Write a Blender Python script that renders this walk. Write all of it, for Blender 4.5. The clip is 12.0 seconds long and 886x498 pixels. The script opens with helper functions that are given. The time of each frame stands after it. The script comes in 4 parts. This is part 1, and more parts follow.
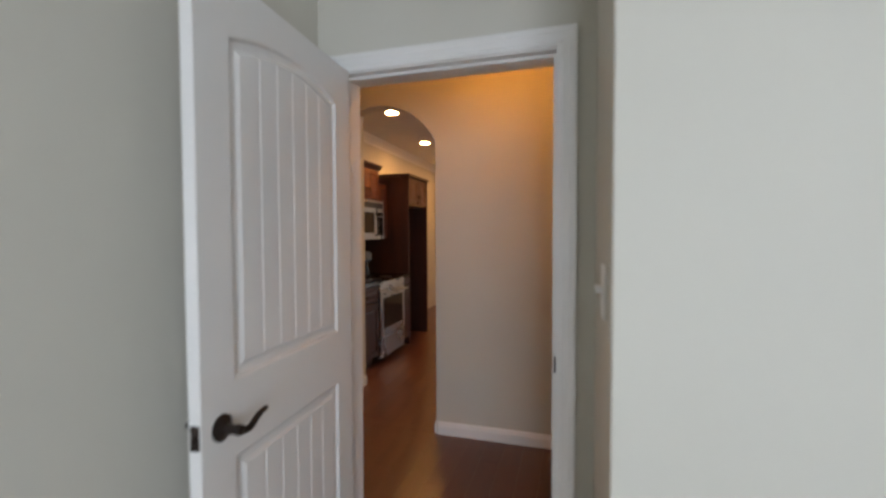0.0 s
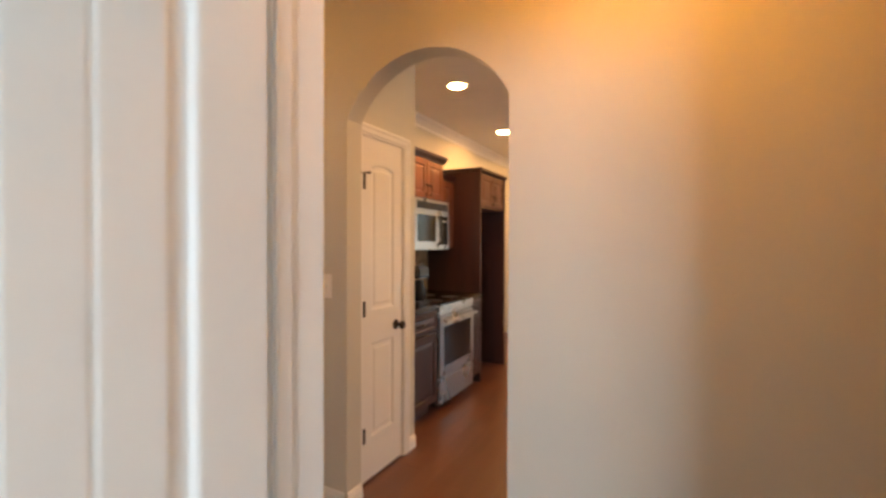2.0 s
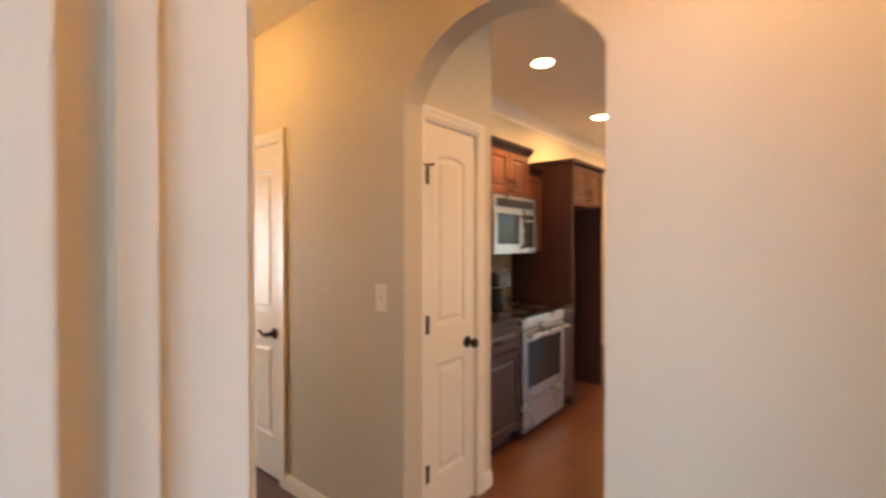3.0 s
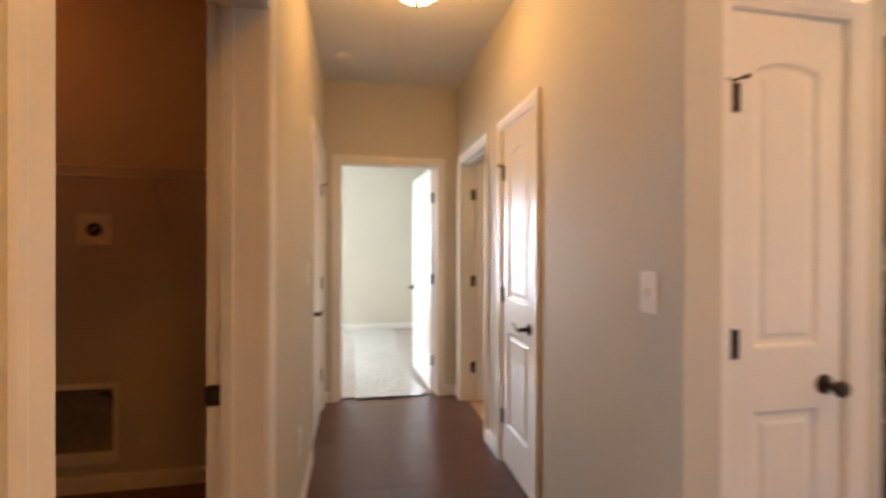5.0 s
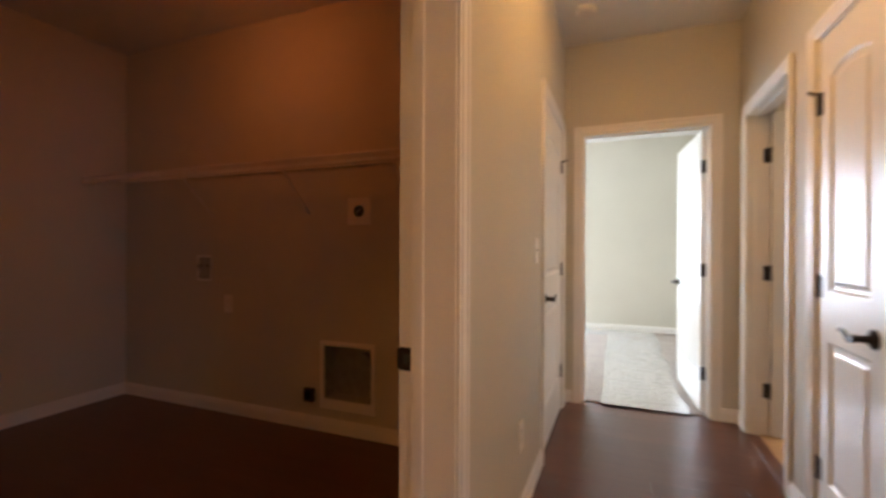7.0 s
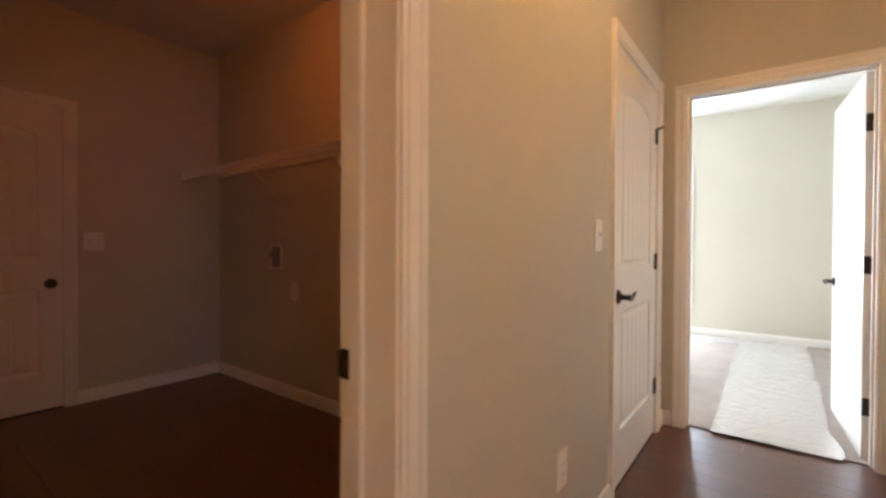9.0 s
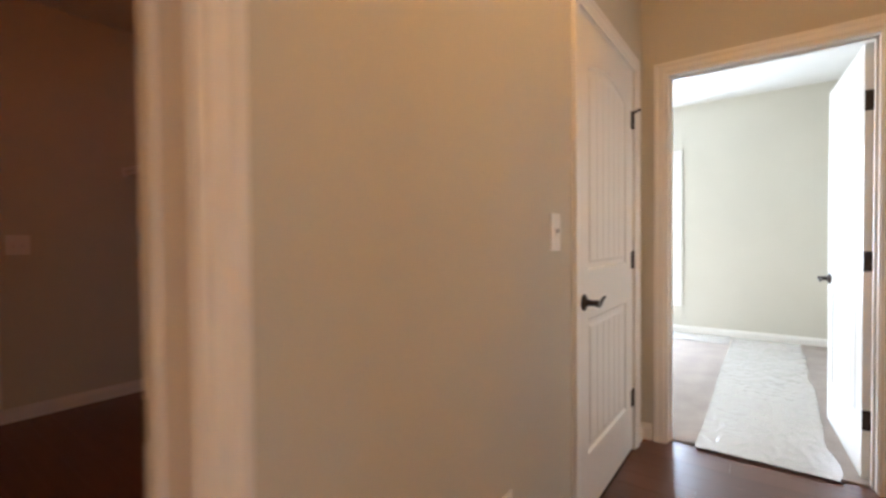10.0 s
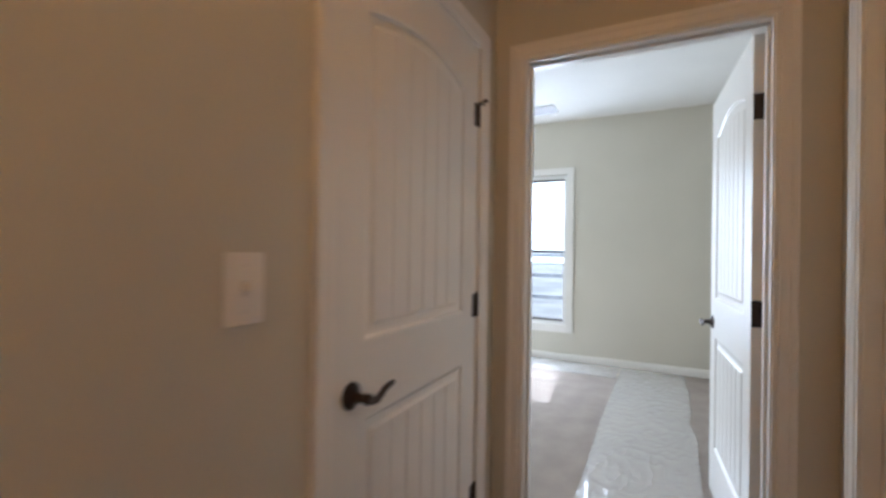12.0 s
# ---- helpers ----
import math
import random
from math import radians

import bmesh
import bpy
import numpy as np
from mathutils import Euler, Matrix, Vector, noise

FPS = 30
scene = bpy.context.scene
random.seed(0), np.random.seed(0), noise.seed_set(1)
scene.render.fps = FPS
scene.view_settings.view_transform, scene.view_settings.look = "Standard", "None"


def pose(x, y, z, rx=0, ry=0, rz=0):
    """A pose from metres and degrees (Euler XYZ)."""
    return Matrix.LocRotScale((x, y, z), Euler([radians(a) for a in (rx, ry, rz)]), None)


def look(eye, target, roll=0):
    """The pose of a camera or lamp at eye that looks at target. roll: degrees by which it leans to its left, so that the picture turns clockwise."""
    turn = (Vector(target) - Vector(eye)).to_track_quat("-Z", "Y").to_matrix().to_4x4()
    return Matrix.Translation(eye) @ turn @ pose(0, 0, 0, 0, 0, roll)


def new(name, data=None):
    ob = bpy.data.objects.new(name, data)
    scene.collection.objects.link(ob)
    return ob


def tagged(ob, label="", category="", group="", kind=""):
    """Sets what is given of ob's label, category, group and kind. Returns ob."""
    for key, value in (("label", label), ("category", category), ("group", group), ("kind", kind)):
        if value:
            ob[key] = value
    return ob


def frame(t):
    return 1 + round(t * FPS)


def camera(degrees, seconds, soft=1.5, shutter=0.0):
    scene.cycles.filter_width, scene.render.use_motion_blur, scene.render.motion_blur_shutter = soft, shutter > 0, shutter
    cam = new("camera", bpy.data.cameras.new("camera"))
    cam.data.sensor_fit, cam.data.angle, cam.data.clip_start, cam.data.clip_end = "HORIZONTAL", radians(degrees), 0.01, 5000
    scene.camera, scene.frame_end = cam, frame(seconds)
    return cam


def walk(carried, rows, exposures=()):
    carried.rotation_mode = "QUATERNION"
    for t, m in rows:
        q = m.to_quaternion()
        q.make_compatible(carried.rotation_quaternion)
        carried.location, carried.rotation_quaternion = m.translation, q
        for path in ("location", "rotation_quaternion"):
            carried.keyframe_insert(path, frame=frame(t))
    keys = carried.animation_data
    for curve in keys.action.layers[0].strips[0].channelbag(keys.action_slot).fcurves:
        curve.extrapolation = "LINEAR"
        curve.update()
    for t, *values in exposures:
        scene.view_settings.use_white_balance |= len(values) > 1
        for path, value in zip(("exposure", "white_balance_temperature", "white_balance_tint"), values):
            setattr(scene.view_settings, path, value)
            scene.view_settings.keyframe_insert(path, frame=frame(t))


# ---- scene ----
cam = camera(90.5, 12.0, soft=2.8, shutter=0.9)
PATH = [
    (0, (0.314, 0.253, 1.416), (-0.263, 2.167, 1.349), -0.2),
    (0.5, (0.209, 0.536, 1.415), (-0.373, 2.448, 1.358), 0.2),
    (1, (0.14, 0.853, 1.406), (-0.516, 2.742, 1.389), 0.3),
    (1.5, (0.07, 1.124, 1.392), (-0.706, 2.967, 1.384), 0.4),
    (2, (0.005, 1.376, 1.415), (-0.921, 3.148, 1.391), 0.2),
    (2.5, (-0.062, 1.601, 1.434), (-1.141, 3.284, 1.408), 0.0),
    (4.5, (-0.377, 2.226, 1.369), (-2.241, 2.952, 1.36), 0.3),
    (5, (-0.456, 2.304, 1.32), (-2.418, 2.692, 1.313), 0.2),
    (5.5, (-0.532, 2.353, 1.267), (-2.53, 2.422, 1.269), 0.1),
    (6, (-0.613, 2.381, 1.211), (-2.601, 2.163, 1.224), -0.0),
    (6.5, (-0.693, 2.385, 1.179), (-2.634, 1.905, 1.189), 0.3),
    (7, (-0.789, 2.434, 1.182), (-2.644, 1.686, 1.178), 0.2),
    (7.5, (-0.905, 2.442, 1.153), (-2.68, 1.521, 1.148), -0.3),
    (9.5, (-1.416, 2.641, 1.134), (-2.99, 1.407, 1.105), 0.4),
    (10, (-1.611, 2.63, 1.145), (-3.213, 1.432, 1.106), -0.5),
    (10.5, (-1.795, 2.661, 1.163), (-3.425, 1.502, 1.162), -0.5),
    (11, (-2.021, 2.676, 1.204), (-3.702, 1.592, 1.211), -0.0),
    (11.5, (-2.26, 2.685, 1.232), (-3.994, 1.688, 1.243), 1.0),
    (12, (-2.512, 2.698, 1.242), (-4.295, 1.793, 1.249), 0.8),
]
EXPOSURES = [(0.0, -0.08, 6750, 15), (1.0, 0.42, 7300, 14), (2.0, 0.98, 6750, 9), (2.7, 1.08, 6600, 9), (4.5, 1.16, 5800, 9), (5.0, 1.06, 5600, 9), (6.0, 0.93, 5450, 10), (7.5, 1.04, 5450, 10), (9.5, 1.24, 5350, 10), (10.5, 0.9, 5080, 9), (11.2, 0.5, 5050, 10), (12.0, 0.17, 5120, 10)]
walk(cam, [(t, look(eye, target, roll)) for t, eye, target, roll in PATH], EXPOSURES)

# ---- light ----
world = bpy.data.worlds.new("sky")
scene.world = world
world.use_nodes = True
wn = world.node_tree.nodes
sky = wn.new("ShaderNodeTexSky")
sky.sky_type = "NISHITA"
sky.sun_disc = False
SUN_EL, SUN_AZ = 52.0, 262.0      # azimuth clockwise from +y
sky.sun_elevation, sky.sun_rotation = radians(SUN_EL), radians(SUN_AZ)
world.node_tree.links.new(sky.outputs[0], wn["Background"].inputs[0])
wn["Background"].inputs[1].default_value = 0.15

sun_data = bpy.data.lights.new("sun", "SUN")
sun_data.energy, sun_data.angle, sun_data.color = 5.0, radians(0.5), (1.0, 0.95, 0.88)
sun = new("sun", sun_data)
az, el = radians(SUN_AZ), radians(SUN_EL)
sun_dir = Vector((math.sin(az) * math.cos(el), math.cos(az) * math.cos(el), math.sin(el)))
sun.matrix_world = look(sun_dir * 30, (0, 0, 0))


def window_lamp(name, at, toward, w, h, power, color=(0.68, 0.82, 1.0)):
    """The sky's light through a window's opening."""
    d = bpy.data.lights.new(name, "AREA")
    d.shape, d.size, d.size_y, d.energy, d.color = "RECTANGLE", w, h, power, color
    ob = new(name, d)
    ob.matrix_world = look(at, toward)
    return ob


LAMP_WARM = (1.0, 0.40, 0.085)
LAMP_HALL = (1.0, 0.47, 0.125)
LAMP_ENTRY = (1.0, 0.39, 0.05)
HALL_LAMP, ENTRY_LAMP, CAN_LAMP, LAUNDRY_LAMP, BATH_LAMP = 22.5, 28.0, 260.0, 7.0, 31.0

# ---- materials ----


def material(name, base, rough=0.5, metal=0.0, vary=0.06, scale=3.0, fine=120.0, bump=0.05, bump_dist=0.002, spec=0.5,
             wear=0.0, random_tone=0.0):
    """A painted or solid surface: two scales of tone, fine relief, uneven gloss."""
    m = bpy.data.materials.new(name)
    m.use_nodes = True
    nt = m.node_tree
    b = nt.nodes["Principled BSDF"]
    b.inputs["Metallic"].default_value = metal
    b.inputs["Specular IOR Level"].default_value = spec
    tc = nt.nodes.new("ShaderNodeNewGeometry")
    big = nt.nodes.new("ShaderNodeTexNoise")
    big.inputs["Scale"].default_value, big.inputs["Detail"].default_value = scale, 4
    small = nt.nodes.new("ShaderNodeTexNoise")
    small.inputs["Scale"].default_value, small.inputs["Detail"].default_value = fine, 3
    nt.links.new(tc.outputs["Position"], big.inputs["Vector"])
    nt.links.new(tc.outputs["Position"], small.inputs["Vector"])
    ramp = nt.nodes.new("ShaderNodeMapRange")
    ramp.inputs["To Min"].default_value, ramp.inputs["To Max"].default_value = 1 - vary, 1 + vary
    ramp.inputs["From Min"].default_value, ramp.inputs["From Max"].default_value = 0.3, 0.7
    nt.links.new(big.outputs["Fac"], ramp.inputs["Value"])
    ramp2 = nt.nodes.new("ShaderNodeMapRange")
    ramp2.inputs["To Min"].default_value, ramp2.inputs["To Max"].default_value = 1 - vary * 0.5, 1 + vary * 0.5
    nt.links.new(small.outputs["Fac"], ramp2.inputs["Value"])
    mul = nt.nodes.new("ShaderNodeMath")
    mul.operation = "MULTIPLY"
    nt.links.new(ramp.outputs[0], mul.inputs[0])
    nt.links.new(ramp2.outputs[0], mul.inputs[1])
    last = mul
    if random_tone:
        info = nt.nodes.new("ShaderNodeObjectInfo")
        r3 = nt.nodes.new("ShaderNodeMapRange")
        r3.inputs["To Min"].default_value, r3.inputs["To Max"].default_value = 1 - random_tone, 1 + random_tone
        nt.links.new(info.outputs["Random"], r3.inputs["Value"])
        m3 = nt.nodes.new("ShaderNodeMath")
        m3.operation = "MULTIPLY"
        nt.links.new(last.outputs[0], m3.inputs[0])
        nt.links.new(r3.outputs[0], m3.inputs[1])
        last = m3
    mix = nt.nodes.new("ShaderNodeVectorMath")
    mix.operation = "SCALE"
    mix.inputs[0].default_value = base
    nt.links.new(last.outputs[0], mix.inputs["Scale"])
    nt.links.new(mix.outputs[0], b.inputs["Base Color"])
    rr = nt.nodes.new("ShaderNodeMapRange")
    rr.inputs["To Min"].default_value, rr.inputs["To Max"].default_value = max(rough - 0.03, 0.02), min(rough + 0.03, 1)
    nt.links.new(big.outputs["Fac"], rr.inputs["Value"])
    nt.links.new(rr.outputs[0], b.inputs["Roughness"])
    if bump:
        bp = nt.nodes.new("ShaderNodeBump")
        bp.inputs["Strength"].default_value, bp.inputs["Distance"].default_value = bump, bump_dist
        nt.links.new(small.outputs["Fac"], bp.inputs["Height"])
        nt.links.new(bp.outputs[0], b.inputs["Normal"])
    return m


def wood(name, dark, light, rough, stretch, random_tone=0.2, bump=0.08, coat=0.0):
    """Stained wood with stretched grain, toned piece by piece."""
    m = bpy.data.materials.new(name)
    m.use_nodes = True
    nt = m.node_tree
    b = nt.nodes["Principled BSDF"]
    geo = nt.nodes.new("ShaderNodeNewGeometry")
    info = nt.nodes.new("ShaderNodeObjectInfo")
    mp = nt.nodes.new("ShaderNodeMapping")
    mp.inputs["Scale"].default_value = stretch
    off = nt.nodes.new("ShaderNodeVectorMath")
    off.operation = "MULTIPLY_ADD"
    off.inputs[1].default_value = (7.0, 9.0, 5.0)
    nt.links.new(info.outputs["Random"], off.inputs[0])
    nt.links.new(geo.outputs["Position"], off.inputs[2])
    nt.links.new(off.outputs[0], mp.inputs["Vector"])
    n1 = nt.nodes.new("ShaderNodeTexNoise")
    n1.inputs["Scale"].default_value, n1.inputs["Detail"].default_value, n1.inputs["Distortion"].default_value = 1.0, 6, 0.8
    n2 = nt.nodes.new("ShaderNodeTexNoise")
    n2.inputs["Scale"].default_value, n2.inputs["Detail"].default_value = 6.0, 4
    nt.links.new(mp.outputs[0], n1.inputs["Vector"])
    nt.links.new(mp.outputs[0], n2.inputs["Vector"])
    add = nt.nodes.new("ShaderNodeMath")
    add.operation = "MULTIPLY_ADD"
    add.inputs[1].default_value = 0.4
    nt.links.new(n2.outputs["Fac"], add.inputs[0])
    nt.links.new(n1.outputs["Fac"], add.inputs[2])
    cr = nt.nodes.new("ShaderNodeMapRange")
    cr.inputs["From Min"].default_value, cr.inputs["From Max"].default_value = 0.45, 0.95
    nt.links.new(add.outputs[0], cr.inputs["Value"])
    mix = nt.nodes.new("ShaderNodeMix")
    mix.data_type = "RGBA"
    mix.inputs["A"].default_value, mix.inputs["B"].default_value = (*dark, 1), (*light, 1)
    nt.links.new(cr.outputs[0], mix.inputs["Factor"])
    tone = nt.nodes.new("ShaderNodeMapRange")
    tone.inputs["To Min"].default_value, tone.inputs["To Max"].default_value = 1 - random_tone, 1 + random_tone
    nt.links.new(info.outputs["Random"], tone.inputs["Value"])
    sc = nt.nodes.new("ShaderNodeVectorMath")
    sc.operation = "SCALE"
    nt.links.new(mix.outputs["Result"], sc.inputs[0])
    nt.links.new(tone.outputs[0], sc.inputs["Scale"])
    nt.links.new(sc.outputs[0], b.inputs["Base Color"])
    rr = nt.nodes.new("ShaderNodeMapRange")
    rr.inputs["To Min"].default_value, rr.inputs["To Max"].default_value = max(0.03, rough - 0.03), rough + 0.03
    nt.links.new(n2.outputs["Fac"], rr.inputs["Value"])
    nt.links.new(rr.outputs[0], b.inputs["Roughness"])
    b.inputs["Coat Weight"].default_value = coat
    b.inputs["Coat Roughness"].default_value = 0.22
    bp = nt.nodes.new("ShaderNodeBump")
    bp.inputs["Strength"].default_value, bp.inputs["Distance"].default_value = bump, 0.001
    nt.links.new(add.outputs[0], bp.inputs["Height"])
    nt.links.new(bp.outputs[0], b.inputs["Normal"])
    return m


def glowing(name, color, strength):
    m = bpy.data.materials.new(name)
    m.use_nodes = True
    b = m.node_tree.nodes["Principled BSDF"]
    b.inputs["Base Color"].default_value = (0.8, 0.8, 0.8, 1)
    b.inputs["Emission Color"].default_value = (*color, 1)
    b.inputs["Emission Strength"].default_value = strength
    return m


def glass(name):
    m = bpy.data.materials.new(name)
    m.use_nodes = True
    b = m.node_tree.nodes["Principled BSDF"]
    b.inputs["Base Color"].default_value = (0.95, 0.97, 0.97, 1)
    b.inputs["Transmission Weight"].default_value = 1.0
    b.inputs["Roughness"].default_value = 0.0
    b.inputs["IOR"].default_value = 1.1
    return m


M_WALL = material("wall_paint", (0.58, 0.552, 0.472), 0.62, vary=0.025, scale=1.7, fine=180, bump=0.12, bump_dist=0.0015, spec=0.35)
M_CEIL = material("ceiling_paint", (0.74, 0.73, 0.70), 0.8, vary=0.02, fine=90, bump=0.25, bump_dist=0.002, spec=0.2)
M_TRIM = material("trim_paint", (0.78, 0.76, 0.72), 0.34, vary=0.02, fine=60, bump=0.04)
M_DOOR = material("door_paint", (0.77, 0.75, 0.71), 0.33, spec=0.36, vary=0.02, scale=2.0, fine=50, bump=0.015)
M_BRONZE = material("oil_rubbed_bronze", (0.045, 0.032, 0.026), 0.38, metal=0.75, vary=0.3, scale=30, fine=300, bump=0.05)
M_PLATE = material("switch_plastic", (0.82, 0.80, 0.76), 0.3, vary=0.01, bump=0.0)
M_SLOT = material("dark_slot", (0.03, 0.03, 0.03), 0.5, vary=0.05, bump=0.0)
M_FLOOR = wood("hardwood_floor", (0.088, 0.036, 0.0235), (0.114, 0.047, 0.031), 0.30, (14.0, 1.0, 9.0), 0.10, bump=0.01, coat=0.06)
M_SUBFLOOR = material("subfloor", (0.03, 0.012, 0.008), 0.7)
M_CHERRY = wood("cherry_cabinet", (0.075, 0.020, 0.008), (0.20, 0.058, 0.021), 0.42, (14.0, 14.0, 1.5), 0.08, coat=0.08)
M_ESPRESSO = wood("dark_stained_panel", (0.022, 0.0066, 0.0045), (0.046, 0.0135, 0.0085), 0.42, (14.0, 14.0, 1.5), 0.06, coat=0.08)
M_STEEL = material("stainless_steel", (0.46, 0.45, 0.43), 0.28, metal=1.0, vary=0.04, scale=4, fine=400, bump=0.03, bump_dist=0.0005)
M_BLACKGLASS = material("black_glass", (0.012, 0.012, 0.014), 0.08, spec=0.25, vary=0.1, bump=0.0)
M_BLACK = material("black_plastic", (0.018, 0.017, 0.017), 0.4, vary=0.2, bump=0.03)
M_GRANITE = material("dark_granite", (0.030, 0.022, 0.018), 0.18, spec=0.3, vary=0.6, scale=90, fine=500, bump=0.0)
M_TILE = material("slate_tile", (0.42, 0.29, 0.17), 0.45, vary=0.3, scale=14, fine=150, bump=0.3, random_tone=0.35)
M_GROUT = material("grout", (0.22, 0.18, 0.14), 0.9, vary=0.1)
M_CARPET = material("carpet_pile", (0.40, 0.345, 0.30), 0.95, vary=0.10, scale=5, fine=420, bump=0.9, bump_dist=0.006, spec=0.1)
M_BATHTILE = material("bath_vinyl", (0.50, 0.33, 0.17), 0.4, vary=0.12, scale=8, bump=0.05)
M_GLASS = glass("window_glass")
M_VINYL = material("window_vinyl", (0.80, 0.80, 0.79), 0.35, vary=0.01, bump=0.0)
M_SCREENBAR = material("bronze_window_bar", (0.10, 0.085, 0.075), 0.5, vary=0.1)
M_WIRE = material("white_wire", (0.72, 0.70, 0.67), 0.35, vary=0.02, bump=0.0)
M_GALV = material("galvanised_box", (0.36, 0.35, 0.33), 0.45, metal=0.6, vary=0.15, scale=20)
M_DOME = glowing("lamp_glass", LAMP_HALL, HALL_LAMP)
M_DOME_ENTRY = glowing("entry_lamp_glass", LAMP_ENTRY, ENTRY_LAMP)
M_DOME_DIM = glowing("dim_lamp_glass", (1.0, 0.22, 0.03), LAUNDRY_LAMP)
M_DOME_BATH = glowing("bath_lamp_glass", (1.0, 0.66, 0.36), BATH_LAMP)
M_CAN = glowing("can_bulb", (1.0, 0.50, 0.16), CAN_LAMP)
M_HAZE = glowing("hazy_sky", (0.96, 0.98, 1.0), 3.2)
M_FENCE = material("pale_fence_paint", (0.76, 0.74, 0.72), 0.8, vary=0.2, scale=6)
M_FAN = material("fan_blade", (0.16, 0.13, 0.11), 0.4)
M_GRASS = material("pale_dry_ground", (0.42, 0.40, 0.35), 0.95, vary=0.3, scale=0.6, fine=20, bump=0.6, bump_dist=0.05)


def film_material():
    """Clear protective film over carpet, wrinkled and glossy."""
    m = bpy.data.materials.new("plastic_film")
    m.use_nodes = True
    nt = m.node_tree
    b = nt.nodes["Principled BSDF"]
    b.inputs["Base Color"].default_value = (0.50, 0.48, 0.46, 1)
    b.inputs["Roughness"].default_value = 0.2
    b.inputs["Coat Weight"].default_value = 1.0
    b.inputs["Coat Roughness"].default_value = 0.12
    geo = nt.nodes.new("ShaderNodeNewGeometry")
    mp = nt.nodes.new("ShaderNodeMapping")
    mp.inputs["Scale"].default_value = (1.0, 2.6, 1.0)
    n = nt.nodes.new("ShaderNodeTexNoise")
    n.inputs["Scale"].default_value, n.inputs["Detail"].default_value, n.inputs["Distortion"].default_value = 12.0, 5, 1.2
    bp = nt.nodes.new("ShaderNodeBump")
    bp.inputs["Strength"].default_value, bp.inputs["Distance"].default_value = 0.5, 0.006
    nt.links.new(geo.outputs["Position"], mp.inputs["Vector"])
    nt.links.new(mp.outputs[0], n.inputs["Vector"])
    nt.links.new(n.outputs["Fac"], bp.inputs["Height"])
    nt.links.new(bp.outputs[0], b.inputs["Normal"])
    return m


M_FILM = film_material()

# ---- mesh helpers ----


def mesh_ob(name, bm, mat, parent=None, smooth=False):
    bmesh.ops.recalc_face_normals(bm, faces=bm.faces)
    me = bpy.data.meshes.new(name)
    bm.to_mesh(me)
    bm.free()
    me.materials.append(mat)
    if smooth:
        me.shade_smooth()
        me.set_sharp_from_angle(angle=radians(35))
    ob = new(name, me)
    if parent is not None:
        ob.parent = parent
    return ob


def part(name, bm, mat, parent, label="", smooth=True):
    ob = mesh_ob(name, bm, mat, parent, smooth)
    return tagged(ob, label) if label else ob


def thing(name, at=(0, 0, 0), rz=0.0, label="", category="", group="", kind=""):
    ob = new(name)
    ob.empty_display_size = 0.1
    ob.matrix_world = pose(*at, 0, 0, rz)
    return tagged(ob, label, category, group, kind)


def box(bm, x0, x1, y0, y1, z0, z1, bevel=0.0):
    r = bmesh.ops.create_cube(bm, size=1.0, matrix=Matrix.LocRotScale(((x0 + x1) / 2, (y0 + y1) / 2, (z0 + z1) / 2), None, (abs(x1 - x0), abs(y1 - y0), abs(z1 - z0))))
    if bevel:
        vs = set(r["verts"])
        es = [e for e in bm.edges if e.verts[0] in vs and e.verts[1] in vs]
        bmesh.ops.bevel(bm, geom=es, offset=bevel, segments=2, affect="EDGES")
    return bm


def boxes(*dims, bevel=0.0):
    bm = bmesh.new()
    for d in dims:
        one = bmesh.new()
        box(one, *d, bevel=bevel)
        tmp = bpy.data.meshes.new("tmp")
        one.to_mesh(tmp)
        one.free()
        bm.from_mesh(tmp)
        bpy.data.meshes.remove(tmp)
    return bm


def lathe(profile, steps=32, axis="z"):
    """A turned body from (radius, height) pairs."""
    bm = bmesh.new()
    rings = []
    for r, h in profile:
        ring = []
        for i in range(steps):
            a = 2 * math.pi * i / steps
            p = (r * math.cos(a), r * math.sin(a), h)
            ring.append(bm.verts.new(p if axis == "z" else (p[0], -h, p[1]) if axis == "y" else (h, p[0], p[1])))
        rings.append(ring)
    for a, b in zip(rings, rings[1:]):
        for i in range(steps):
            bm.faces.new((a[i], a[(i + 1) % steps], b[(i + 1) % steps], b[i]))
    bm.faces.new(rings[0])
    bm.faces.new(rings[-1])
    return bm


def tube(points, radii, steps=10, flat=1.0):
    """A rod along points, with its own radius at each."""
    bm = bmesh.new()
    pts = [Vector(p) for p in points]
    rings = []
    for i, p in enumerate(pts):
        d = (pts[min(i + 1, len(pts) - 1)] - pts[max(i - 1, 0)]).normalized()
        side = d.cross(Vector((0, 0, 1)))
        side = side.normalized() if side.length > 0.01 else Vector((1, 0, 0))
        up = side.cross(d).normalized()
        r = radii[i] if isinstance(radii, (list, tuple)) else radii
        rings.append([bm.verts.new(p + side * r * flat * math.cos(2 * math.pi * k / steps) + up * r * math.sin(2 * math.pi * k / steps)) for k in range(steps)])
    for a, b in zip(rings, rings[1:]):
        for k in range(steps):
            bm.faces.new((a[k], a[(k + 1) % steps], b[(k + 1) % steps], b[k]))
    bm.faces.new(rings[0])
    bm.faces.new(rings[-1])
    return bm


def merge(*bms):
    out = bmesh.new()
    for b in bms:
        tmp = bpy.data.meshes.new("tmp")
        b.to_mesh(tmp)
        b.free()
        out.from_mesh(tmp)
        bpy.data.meshes.remove(tmp)
    return out


def moved(bm, m):
    bmesh.ops.transform(bm, matrix=m, verts=bm.verts)
    return bm


